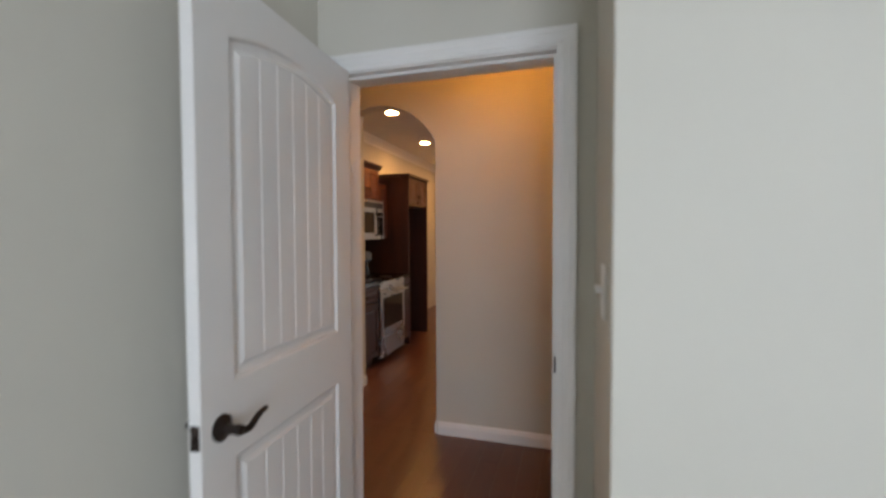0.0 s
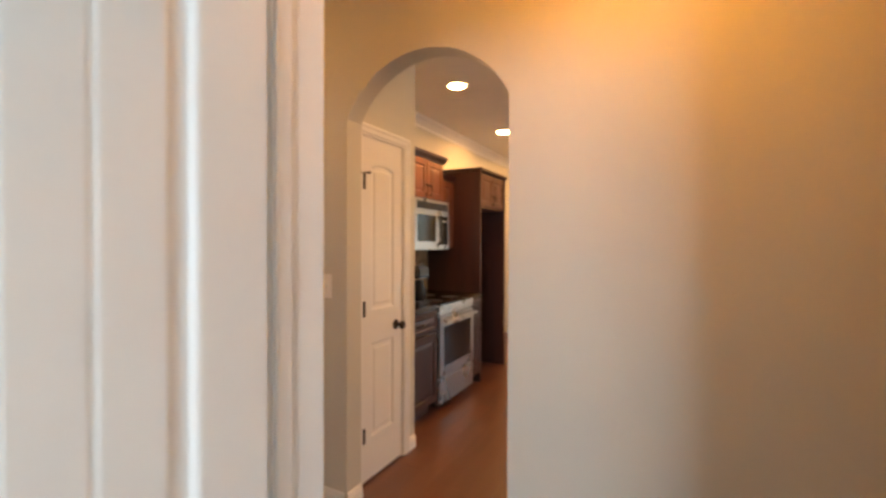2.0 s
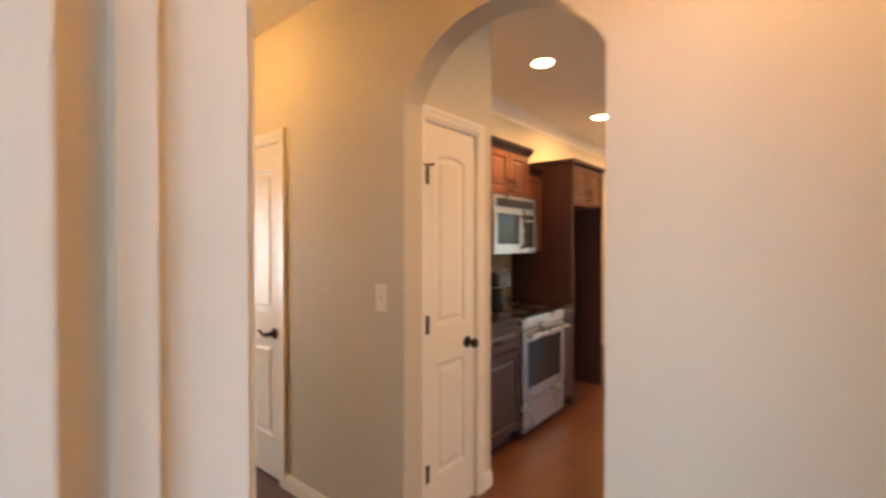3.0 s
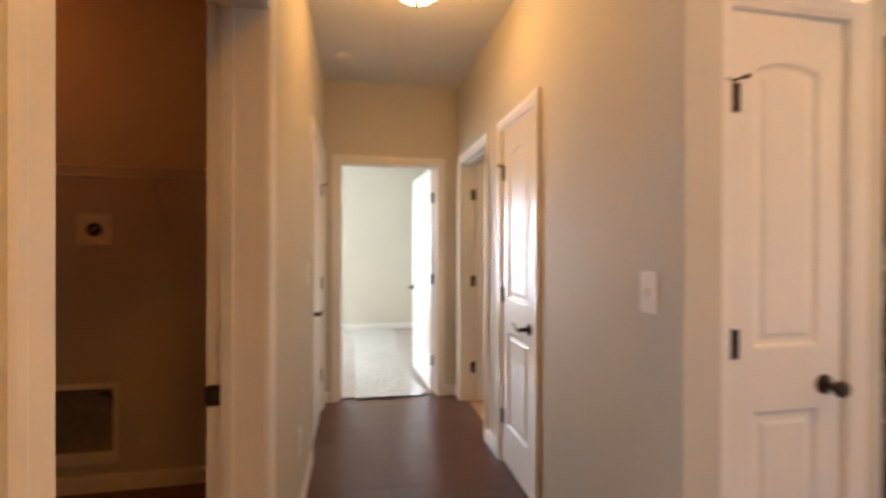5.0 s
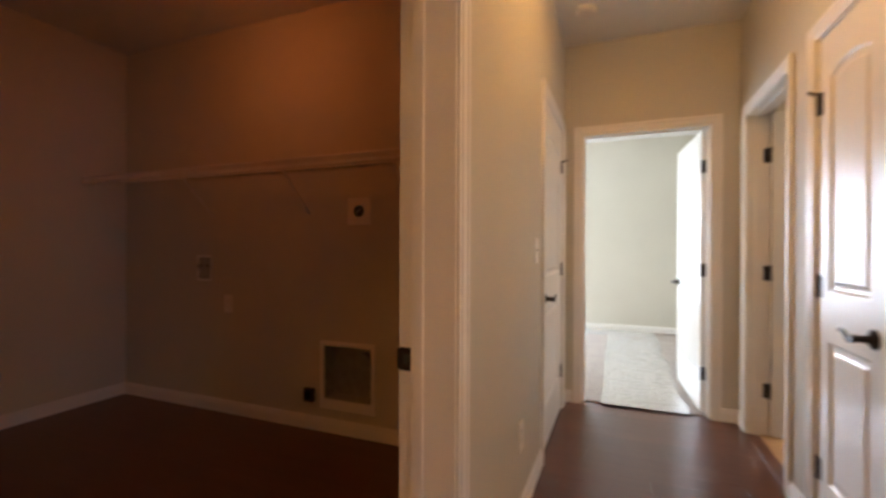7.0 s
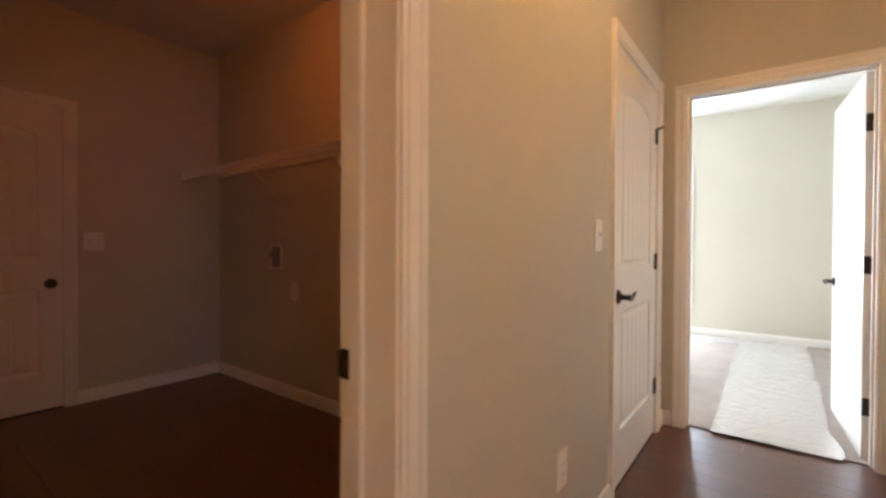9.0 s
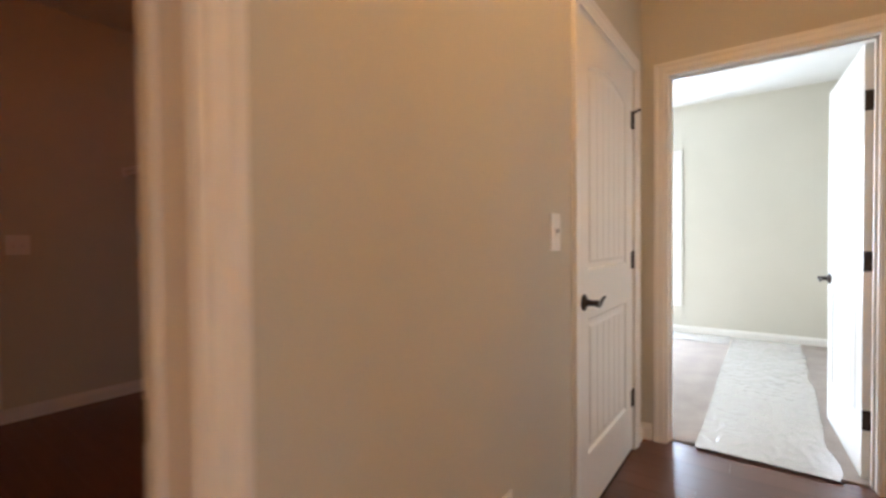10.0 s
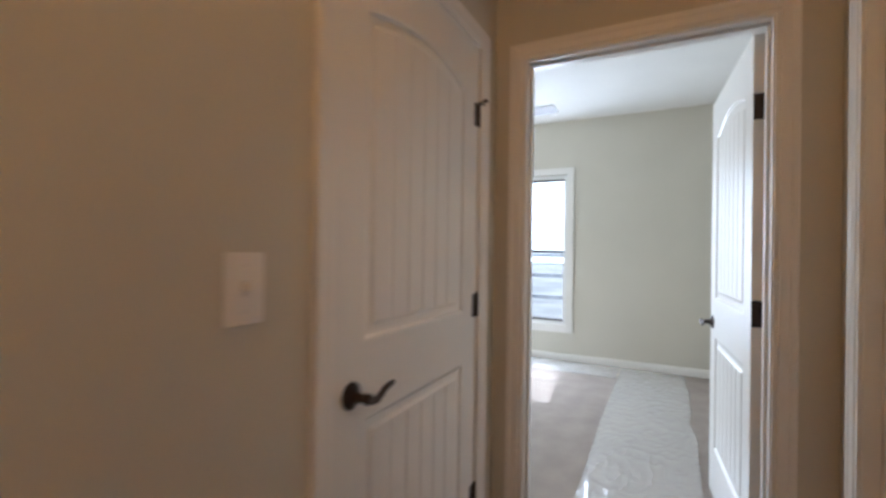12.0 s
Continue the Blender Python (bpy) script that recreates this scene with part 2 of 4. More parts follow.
def extrude_profile(profile, length, miter0=0.0, miter1=0.0):
    """A moulding along +x. profile: (y, z) pairs; the ends are cut on a slope of the y coordinate."""
    bm = bmesh.new()
    a = [bm.verts.new((miter0 * y, y, z)) for y, z in profile]
    b = [bm.verts.new((length + miter1 * y, y, z)) for y, z in profile]
    n = len(profile)
    for i in range(n):
        bm.faces.new((a[i], a[(i + 1) % n], b[(i + 1) % n], b[i]))
    bm.faces.new(a)
    bm.faces.new(b)
    return bm


# ---- the house's plan ----
S0, S1 = 1.87, 2.035          # the hall's south wall
N0, N1 = 3.19, 3.31           # the hall's north wall
W0, W1 = -4.42, -4.305        # the wall at the hall's end
E0 = 1.6
CEIL = 2.74
DOOR_H = 2.055
BED_H = 2.085
BED_L, BED_R = -0.624, 0.264
LAU_L, LAU_R = -1.885, -0.890
CLO_L, CLO_R = -4.135, -3.262
LIN_L, LIN_R = -3.065, -2.53
BATH_L, BATH_R = -4.15, -3.38
ARCH_L, ARCH_R, ARCH_Z, ARCH_RISE = -1.513, -0.624, 2.065, 0.28
END_L, END_R = 2.155, 3.028
LAUX, LAUY = -3.13, -1.28
FARX = -7.61
BED2_N, BED2_S = 3.42, -0.85
PANX, PANY0, PANY1, PAN_END = -1.58, 3.385, 3.845, 3.985
KITX = -2.36
GAR_L, GAR_R = -2.09, -1.28
OUT_E, OUT_S, OUT_N = 3.6, -3.1, 8.6


def wall(name, along, a0, a1, c0, c1, openings=(), z1=CEIL, label="greige painted drywall wall"):
    """A wall with openings (u0, u1, z0, z1) that go through it. along: 'x' or 'y'."""
    bm = bmesh.new()

    def put(u0, u1, za, zb):
        if u1 - u0 > 1e-4 and zb - za > 1e-4:
            box(bm, *((u0, u1, c0, c1) if along == "x" else (c0, c1, u0, u1)), za, zb)

    u = a0
    for o0, o1, za, zb in sorted(openings):
        put(u, o0, 0, z1)
        put(o0, o1, 0, za)
        put(o0, o1, zb, z1)
        u = o1
    put(u, a1, 0, z1)
    return tagged(mesh_ob(name, bm, M_WALL), label, "wall", kind="structure")


wall("wall_hall_south", "x", W1, E0, S0, S1, [(BED_L, BED_R, 0, BED_H), (LAU_L, LAU_R, 0, DOOR_H), (CLO_L, CLO_R, 0, DOOR_H)])
wall("wall_hall_end", "y", BED2_S, N1, W0, W1, [(END_L, END_R, 0, DOOR_H)])
wall("wall_hall_east", "y", S0, N1, E0, E0 + 0.115)
wall("wall_bedroom_side", "y", OUT_S, S0, -0.825, -0.71)
wall("wall_bedroom_return", "y", 1.138, S0, 0.382, 0.497)
wall("wall_bedroom_closet", "x", 0.497, OUT_E, 1.138, 1.253)
wall("wall_laundry_west", "y", LAUY - 0.115, S0, LAUX - 0.115, LAUX, [(0.67, 1.02, 0.215, 0.555)])
wall("wall_laundry_south", "x", LAUX, -0.825, LAUY - 0.115, LAUY, [(GAR_L, GAR_R, 0, DOOR_H)])
wall("wall_bedroom_two_north", "x", FARX, W0, BED2_N, BED2_N + 0.115)
wall("wall_bedroom_two_corner", "y", N1, BED2_N + 0.115, W0, W1)
WIN3 = (-6.9, -5.3, 0.40, 2.13)      # guessed, unseen side window of the second bedroom: x0, x1, z0, z1
wall("wall_bedroom_two_south", "x", FARX, W0, BED2_S - 0.15, BED2_S, [WIN3])
wall("wall_garage_west", "y", OUT_S - 0.15, BED2_S, W0, W1)
wall("wall_pantry_front", "y", N1, PAN_END, PANX - 0.115, PANX, [(PANY0, PANY1, 0, DOOR_H)], label="cream-lit painted pantry wall beside the arch")
wall("wall_pantry_side", "x", KITX, PANX - 0.115, PAN_END - 0.115, PAN_END)
wall("wall_kitchen_west", "y", PAN_END - 0.115, OUT_N, KITX - 0.115, KITX)
wall("wall_bath_east", "y", N1, 6.0, -3.215, -3.10)
wall("wall_bath_north", "x", W1, -3.215, 5.885, 6.0)
wall("wall_bath_west", "y", BED2_N + 0.115, 6.0, W0, W1)
WIN2 = (0.83, 1.69, 0.40, 2.13)      # bedroom window: y0, y1, z0, z1
WIN4 = (-2.90, -2.00, 0.45, 2.13)      # first bedroom's east window: y0, y1, z0, z1
WIN1 = (0.60, 1.95, 0.45, 2.13)      # first bedroom window: x0, x1, z0, z1
WINE = (4.5, 6.5, 0.35, 2.13)        # added, unseen kitchen side window: y0, y1, z0, z1
WINK = (0.2, 2.4, 0.10, 2.05)        # kitchen patio glass: x0, x1, z0, z1
wall("wall_outer_west", "y", BED2_S - 0.15, OUT_N + 0.15, FARX - 0.15, FARX, [WIN2])
wall("wall_outer_south", "x", W1, OUT_E, OUT_S - 0.15, OUT_S, [WIN1])
wall("wall_outer_east", "y", OUT_S - 0.15, OUT_N + 0.15, OUT_E, OUT_E + 0.15, [WIN4, WINE])
wall("wall_outer_north", "x", FARX, OUT_E, OUT_N, OUT_N + 0.15, [WINK])


def hall_north():
    """The hall's north wall, with the arch's curved head filled in."""
    ob = wall("wall_hall_north", "x", W1, E0, N0, N1, [(ARCH_L, ARCH_R, 0, 2.45), (LIN_L, LIN_R, 0, DOOR_H), (BATH_L, BATH_R, 0, DOOR_H)],
              label="greige painted hall wall with an arched opening")
    bm = bmesh.new()
    bm.from_mesh(ob.data)
    half, cx = (ARCH_R - ARCH_L) / 2, (ARCH_L + ARCH_R) / 2
    radius = (half ** 2 + ARCH_RISE ** 2) / (2 * ARCH_RISE)
    cz = ARCH_Z + ARCH_RISE - radius
    n = 36
    rows = []
    for i in range(n + 1):
        x = ARCH_L + (ARCH_R - ARCH_L) * (0.5 - 0.5 * math.cos(math.pi * i / n))
        z = cz + math.sqrt(max(radius ** 2 - (x - cx) ** 2, 0))
        rows.append([bm.verts.new(p) for p in ((x, N0, z), (x, N0, 2.45), (x, N1, 2.45), (x, N1, z))])
    for a, b in zip(rows, rows[1:]):
        for i in range(4):
            if i != 1:
                bm.faces.new((a[i], a[(i + 1) % 4], b[(i + 1) % 4], b[i]))
    bm.normal_update()
    bmesh.ops.recalc_face_normals(bm, faces=bm.faces)
    bm.to_mesh(ob.data)
    bm.free()


hall_north()

# floors and ceiling
bm = boxes((FARX - 0.15, OUT_E + 0.15, BED2_S - 0.15, OUT_N + 0.15, -0.20, -0.02), (W0, OUT_E + 0.15, OUT_S - 0.15, BED2_S - 0.15, -0.20, -0.02))
tagged(mesh_ob("foundation", bm, M_SUBFLOOR), "dark slab under the floors", "floor", kind="structure")
bm = boxes((FARX - 0.3, OUT_E + 0.3, BED2_S - 0.3, OUT_N + 0.3, CEIL, CEIL + 0.25), (W0, OUT_E + 0.3, OUT_S - 0.3, BED2_S - 0.3, CEIL, CEIL + 0.25))
tagged(mesh_ob("ceiling", bm, M_CEIL), "plain off-white painted ceiling", "ceiling", kind="structure")
bm = boxes((FARX, W0 + 0.06, BED2_S, BED2_N, -0.02, 0.008))
tagged(mesh_ob("carpet_floor", bm, M_CARPET), "beige wall-to-wall bedroom carpet", "carpet", kind="structure")
bm = boxes((-0.71, OUT_E, OUT_S, 1.138, -0.02, 0.008), (-0.71, 0.382, 1.138, S0 + 0.05, -0.02, 0.008))
tagged(mesh_ob("carpet_floor_start", bm, M_CARPET), "beige wall-to-wall bedroom carpet", "carpet", kind="structure")
bm = boxes((W1, -3.215, N0 + 0.07, 5.885, -0.02, 0.004))
tagged(mesh_ob("bath_floor", bm, M_BATHTILE), "tan vinyl bathroom floor", "floor", kind="structure")
bm = boxes((-400, 400, -400, 400, -0.6, -0.35))
tagged(mesh_ob("ground", bm, M_GRASS), "pale dry bare ground outside the house", "ground", kind="structure")

# ---- doors, casings, baseboards ----
CASE = 0.066
CASE_PROFILE = [(0.0, 0.0), (0.0, 0.009), (0.012, 0.010), (0.016, 0.014), (0.042, 0.015), (0.048, 0.018), (0.060, 0.019), (CASE, 0.017), (CASE, 0.0)]


def casing(u0, u1, h, to_world, name="casing"):
    """Mitred moulding round an opening u0..u1 of height h on a wall; to_world takes (along, up, out)."""
    u0, u1, h = u0 + 0.012, u1 - 0.012, h - 0.006
    root = thing(name, label="white painted moulded door casing", category="trim", kind="structure")
    left = moved(extrude_profile(CASE_PROFILE, h, 0, 1.0), Matrix(((0, -1, 0, u0), (1, 0, 0, 0), (0, 0, 1, 0), (0, 0, 0, 1))))
    right = moved(extrude_profile(CASE_PROFILE, h, 0, 1.0), Matrix(((0, 1, 0, u1), (1, 0, 0, 0), (0, 0, 1, 0), (0, 0, 0, 1))))
    head = moved(extrude_profile(CASE_PROFILE, u1 - u0, -1.0, 1.0), Matrix(((1, 0, 0, u0), (0, 1, 0, h), (0, 0, 1, 0), (0, 0, 0, 1))))
    for nm, bm in (("casing_leg", left), ("casing_leg", right), ("casing_head", head)):
        part(nm, moved(bm, to_world), M_TRIM, root, smooth=False)
    return root


def frame_axes(along, c, out):
    """(along, up, out) to the world, for a wall face at coordinate c that looks to out (+1 or -1)."""
    if along == "x":
        return Matrix(((1, 0, 0, 0), (0, 0, out, c), (0, 1, 0, 0), (0, 0, 0, 1)))
    return Matrix(((0, 0, out, c), (1, 0, 0, 0), (0, 1, 0, 0), (0, 0, 0, 1)))


def jamb(along, u0, u1, h, c0, c1, stop0, stop1):
    """Lining boards inside an opening, with a stop strip between stop0 and stop1 across the wall."""
    t = 0.018
    dims = [(u0 - 0.001, u0 + t, c0, c1, 0, h), (u1 - t, u1 + 0.001, c0, c1, 0, h), (u0 + t, u1 - t, c0, c1, h - t, h),
            (u0 + t, u0 + t + 0.011, stop0, stop1, 0, h - t), (u1 - t - 0.011, u1 - t, stop0, stop1, 0, h - t),
            (u0 + t + 0.011, u1 - t - 0.011, stop0, stop1, h - t - 0.011, h - t)]
    if along == "y":
        dims = [(c, d, a, b, e, f) for a, b, c, d, e, f in dims]
    root = thing("jamb", label="white painted door jamb lining", category="trim", kind="structure")
    for nm, d in zip(("jamb_board", "jamb_board", "jamb_head", "door_stop", "door_stop", "door_stop"), dims):
        part(nm, boxes(d, bevel=0.0015), M_TRIM, root, smooth=False)
    return root


def door_face(bm, w, h, y, out, grooved, arched=True, top_rail=0.14):
    """One face of a two-panel door, arched above, at depth y, looking to out along y."""
    stile = 0.115 if w > 0.6 else 0.085
    x0, x1 = stile, w - stile
    low0, low1, up0, up1 = 0.24, 0.81, 1.0, h - top_rail
    rise = min(0.055, (x1 - x0) * 0.11) if arched else 0.0
    n = 48
    ts = [i / n for i in range(n + 1)]

    def loop(zb, zt, bow, d):
        cx, half = (x0 + x1) / 2, (x1 - x0) / 2
        pts = [(x0 + d, zb + d), (x1 - d, zb + d)]
        if bow:
            radius = (half ** 2 + bow ** 2) / (2 * bow)
            cz = zt - radius
            for t in ts:
                x = x1 - d - (x1 - x0 - 2 * d) * t
                pts.append((x, cz + math.sqrt((radius - d) ** 2 - (x - cx) ** 2)))
        else:
            for t in ts:
                pts.append((x1 - d - (x1 - x0 - 2 * d) * t, zt - d))
        return pts

    def vert(p, depth):
        return bm.verts.new((p[0], y - out * depth, p[1]))

    def quad(pts, depth=0.0):
        bm.faces.new([vert(p, depth) for p in pts])

    quad([(0, 0), (x0, 0), (x0, h), (0, h)])
    quad([(x1, 0), (w, 0), (w, h), (x1, h)])
    quad([(x0, 0), (x1, 0), (x1, low0), (x0, low0)])
    quad([(x0, low1), (x1, low1), (x1, up0), (x0, up0)])
    top = loop(up0, up1, rise, 0.0)[2:]
    for a, b in zip(top, top[1:]):
        quad([a, b, (b[0], h), (a[0], h)])
    for zb, zt, bow in ((low0, low1, 0.0), (up0, up1, rise)):
        steps = [(0.0, 0.0), (0.006, 0.0015), (0.014, 0.0085), (0.024, 0.0095), (0.034, 0.0085), (0.046, 0.0035)]
        rings = [[vert(p, dep) for p in loop(zb, zt, bow, d)] for d, dep in steps]
        for a, b in zip(rings, rings[1:]):
            k = len(a)
            for i in range(k):
                bm.faces.new((a[i], a[(i + 1) % k], b[(i + 1) % k], b[i]))
        d, dep = steps[-1]
        pts = loop(zb, zt, bow, d)
        zl = pts[0][1]
        xa, xb = pts[0][0], pts[1][0]
        curve = list(reversed(pts[2:]))

        def top_at(x):
            for p, q in zip(curve, curve[1:]):
                if p[0] - 1e-9 <= x <= q[0] + 1e-9:
                    f = (x - p[0]) / max(q[0] - p[0], 1e-9)
                    return p[1] + (q[1] - p[1]) * f
            return curve[-1][1]

        cols = {(p[0], dep) for p in curve}
        if grooved:
            planks = max(3, round((xb - xa) / 0.083))
            for i in range(1, planks):
                g = xa + (xb - xa) * i / planks
                cols = {c for c in cols if abs(c[0] - g) > 0.0056}
                cols |= {(g - 0.0055, dep), (g - 0.001, dep + 0.0024), (g + 0.001, dep + 0.0024), (g + 0.0055, dep)}
        cols = sorted(cols)
        for (xp, dp), (xq, dq) in zip(cols, cols[1:]):
            bm.faces.new((vert((xp, zl), dp), vert((xq, zl), dq), vert((xq, top_at(xq)), dq), vert((xp, top_at(xp)), dp)))


def door_slab(w, h, grooved, top_rail):
    """Hinge edge at x=0, thickness from y=0 to y=0.035."""
    th = 0.035
    bm = bmesh.new()
    door_face(bm, w, h, 0.0, -1, grooved, top_rail=top_rail)
    door_face(bm, w, h, th, 1, grooved, top_rail=top_rail)
    for a, b in (((0, 0), (w, 0)), ((w, 0), (w, h)), ((w, h), (0, h)), ((0, h), (0, 0))):
        bm.faces.new([bm.verts.new(p) for p in ((a[0], 0, a[1]), (b[0], 0, b[1]), (b[0], th, b[1]), (a[0], th, a[1]))])
    bmesh.ops.remove_doubles(bm, verts=bm.verts, dist=0.0001)
    return bm


def lever(side, toward):
    """A wave-shaped lever handle on a turned rosette. side: -1 or 1 along y; toward: -1 or 1, the way the lever points along x."""
    rose = lathe([(0.0, 0.0), (0.033, 0.0), (0.0335, 0.004), (0.029, 0.008), (0.024, 0.009), (0.020, 0.013), (0.013, 0.016), (0.011, 0.045), (0.014, 0.048), (0.013, 0.058), (0.0, 0.060)], 28, "y")
    pts, rad = [], []
    for i in range(15):
        t = i / 14
        lift = min(max((t - 0.35) / 0.6, 0.0), 1.0)
        pts.append((0.108 * t, -0.052, 0.014 * lift * lift * (3 - 2 * lift) - 0.010 * math.sin(math.pi * min(t / 0.6, 1.0))))
        rad.append(0.0105 - 0.0035 * t + 0.0035 * math.sin(math.pi * t) ** 2 * t)
    arm = tube(pts, rad, 12, flat=0.62)
    bm = merge(rose, arm)
    return moved(bm, Matrix.Diagonal((toward, -side, 1, 1)))


def round_knob(side):
    bm = lathe([(0.0, 0.0), (0.032, 0.0), (0.032, 0.004), (0.024, 0.009), (0.012, 0.012), (0.011, 0.032), (0.020, 0.038), (0.027, 0.048), (0.027, 0.056), (0.020, 0.064), (0.0, 0.067)], 28, "y")
    return moved(bm, Matrix.Diagonal((1, -side, 1, 1)))


def hinge(y_side, stop=False, wide=0.036, jamb_leaf=False):
    """A butt hinge: leaf, knuckles, pin tips, and on the top hinge a pin stop."""
    bm = boxes((0.0, wide, -0.0015, 0.0015, -0.045, 0.045), bevel=0.0006)
    parts = [bm]
    for i in range(5):
        z0 = -0.045 + 0.018 * i
        parts.append(moved(lathe([(0.0055, z0 + 0.0006), (0.0065, z0 + 0.0018), (0.0065, z0 + 0.0162), (0.0055, z0 + 0.0174)], 12), Matrix.Translation((0, 0.004, 0))))
    parts.append(moved(lathe([(0.003, 0.044), (0.0055, 0.047), (0.0055, 0.050), (0.002, 0.053)], 12), Matrix.Translation((0, 0.004, 0))))
    if stop:
        parts.append(tube([(0, 0.006, 0.047), (0.010, 0.020, 0.048), (0.018, 0.038, 0.048)], [0.005, 0.004, 0.004], 8))
        parts.append(moved(lathe([(0.0, -0.006), (0.008, -0.005), (0.009, 0.0), (0.008, 0.005), (0.0, 0.006)], 10), Matrix.Translation((0.018, 0.040, 0.048))))
        parts.append(tube([(0, 0.006, 0.047), (-0.03, 0.018, 0.048)], [0.004, 0.004], 8))
    out = merge(*parts)
    if jamb_leaf:
        out = merge(out, boxes((-0.036, -0.002, -0.0005, 0.0028, -0.047, 0.047), bevel=0.0006))
        out = merge(out, boxes((-0.0005, 0.0042, -0.034, -0.001, -0.047, 0.047), bevel=0.0006))
    return moved(out, Matrix.Diagonal((1, y_side, 1, 1)))


DOOR_LABEL = "white two-panel moulded door, arched upper panel"


def door(name, at, turn, w, handle="lever", label=DOOR_LABEL, grooved=True, h=2.025, knuckle=1, lever_z=0.892, stop=True, leaf=False, top_rail=0.14):
    """A door hung at its hinge line; before the turn it runs along +x with knuckles on the +y side (knuckle=1)."""
    root = thing(name, at, turn, label, "door", kind="structure")
    slab = part("slab", door_slab(w, h, grooved, top_rail), M_DOOR, root, smooth=False)
    slab.location = (0.003, -0.035 if knuckle == 1 else 0.0, 0.012)
    face_pos, face_neg = (0.0, -0.035) if knuckle == 1 else (0.035, 0.0)
    for z, s in ((0.285, False), (1.03, False), (1.775, stop)):
        hg = part("hinge", hinge(knuckle, s, jamb_leaf=leaf), M_BRONZE, root, "dark bronze hinge")
        hg.location = (0.0, 0.0, z)
    if handle:
        for side, yf in ((1, face_pos), (-1, face_neg)):
            hb = round_knob(side) if handle == "knob" else lever(side, -1)
            hd = part("handle", hb, M_BRONZE, root, "dark bronze " + ("round knob" if handle == "knob" else "wave lever handle"))
            hd.location = (w - 0.062, yf, lever_z)
        lt = part("latch_plate", boxes((w + 0.002, w + 0.0055, face_neg + 0.005, face_pos - 0.005, lever_z - 0.03, lever_z + 0.03), (w + 0.005, w + 0.012, face_neg + 0.012, face_pos - 0.012, lever_z - 0.009, lever_z + 0.009), bevel=0.001), M_BRONZE, root, "dark bronze latch plate")
    return root


def strike(along, u, c, z, out):
    """A strike plate let into a jamb; out: the way it looks along the wall."""
    dims = (min(u, u + out * 0.002), max(u, u + out * 0.002), c - 0.019, c + 0.019, z - 0.032, z + 0.032)
    hole = (min(u + out * 0.002, u + out * 0.0026), max(u + out * 0.002, u + out * 0.0026), c - 0.008, c + 0.008, z - 0.014, z + 0.014)
    root = thing("strike_plate", (0, 0, 0), 0, "dark bronze strike plate on the door jamb", "strike plate")
    lip = (min(u - out * 0.003, u + out * 0.003), max(u - out * 0.003, u + out * 0.003), S0 - 0.005, S0 + 0.004, z - 0.028, z + 0.028)
    part("plate", boxes(dims, lip, bevel=0.0006), M_BRONZE, root)
    part("hole", boxes(hole), M_SLOT, root)
    return root


# the first bedroom's door, open into the bedroom
casing(BED_L, BED_R, BED_H - 0.006, frame_axes("x", S0, -1))
casing(BED_L, BED_R, BED_H - 0.006, frame_axes("x", S1, 1))
jamb("x", BED_L, BED_R, BED_H, S0, S1, S0 + 0.04, S0 + 0.075)
door("door_bedroom", (BED_L + 0.02, S0 - 0.002, 0.025), -86.3, 0.815, h=2.035, top_rail=0.10, knuckle=-1, label=DOOR_LABEL + ", standing open", lever_z=0.915)
strike("x", BED_R - 0.018, S0 + 0.022, 0.945, -1)
# the laundry's opening
casing(LAU_L, LAU_R, DOOR_H - 0.006, frame_axes("x", S1, 1))
jamb("x", LAU_L, LAU_R, DOOR_H, S0, S1, S0 + 0.04, S0 + 0.075)
strike("x", LAU_L + 0.018, S0 + 0.022, 0.878, 1)
# the closed closet door in the hall
casing(CLO_L, CLO_R, DOOR_H - 0.006, frame_axes("x", S1, 1))
jamb("x", CLO_L, CLO_R, DOOR_H, S0, S1, S0 + 0.02, S1 - 0.045)
door("door_closet", (CLO_L + 0.02, S1 - 0.004, 0), 0, CLO_R - CLO_L - 0.045, label=DOOR_LABEL + ", closed, in the hall")
# the linen door
casing(LIN_L, LIN_R, DOOR_H - 0.006, frame_axes("x", N0, -1))
jamb("x", LIN_L, LIN_R, DOOR_H, N0, N1, N0 + 0.045, N1 - 0.02)
door("door_linen", (LIN_L + 0.02, N0 + 0.004, 0), 0, LIN_R - LIN_L - 0.045, label="narrow white arched two-panel closet door, closed", grooved=False, knuckle=-1)
# the bathroom's opening, its door swung inwards
casing(BATH_L, BATH_R, DOOR_H - 0.006, frame_axes("x", N0, -1))
casing(BATH_L, BATH_R, DOOR_H - 0.006, frame_axes("x", N1, 1))
jamb("x", BATH_L, BATH_R, DOOR_H, N0, N1, N0 + 0.04, N0 + 0.075)
door("door_bath", (BATH_L + 0.02, N1 + 0.002, 0), 86, BATH_R - BATH_L - 0.045, label=DOOR_LABEL + ", open inwards", stop=False, leaf=True)
# the door at the hall's end
casing(END_L, END_R, DOOR_H - 0.006, frame_axes("y", W1, 1))
casing(END_L, END_R, DOOR_H - 0.006, frame_axes("y", W0, -1))
jamb("y", END_L, END_R, DOOR_H, W0, W1, W0 + 0.04, W0 + 0.075)
door("door_bedroom_two", (W0 - 0.002, END_R - 0.02, 0), 184, END_R - END_L - 0.045, knuckle=-1, label=DOOR_LABEL + ", open into a bright bedroom", stop=False, leaf=True)
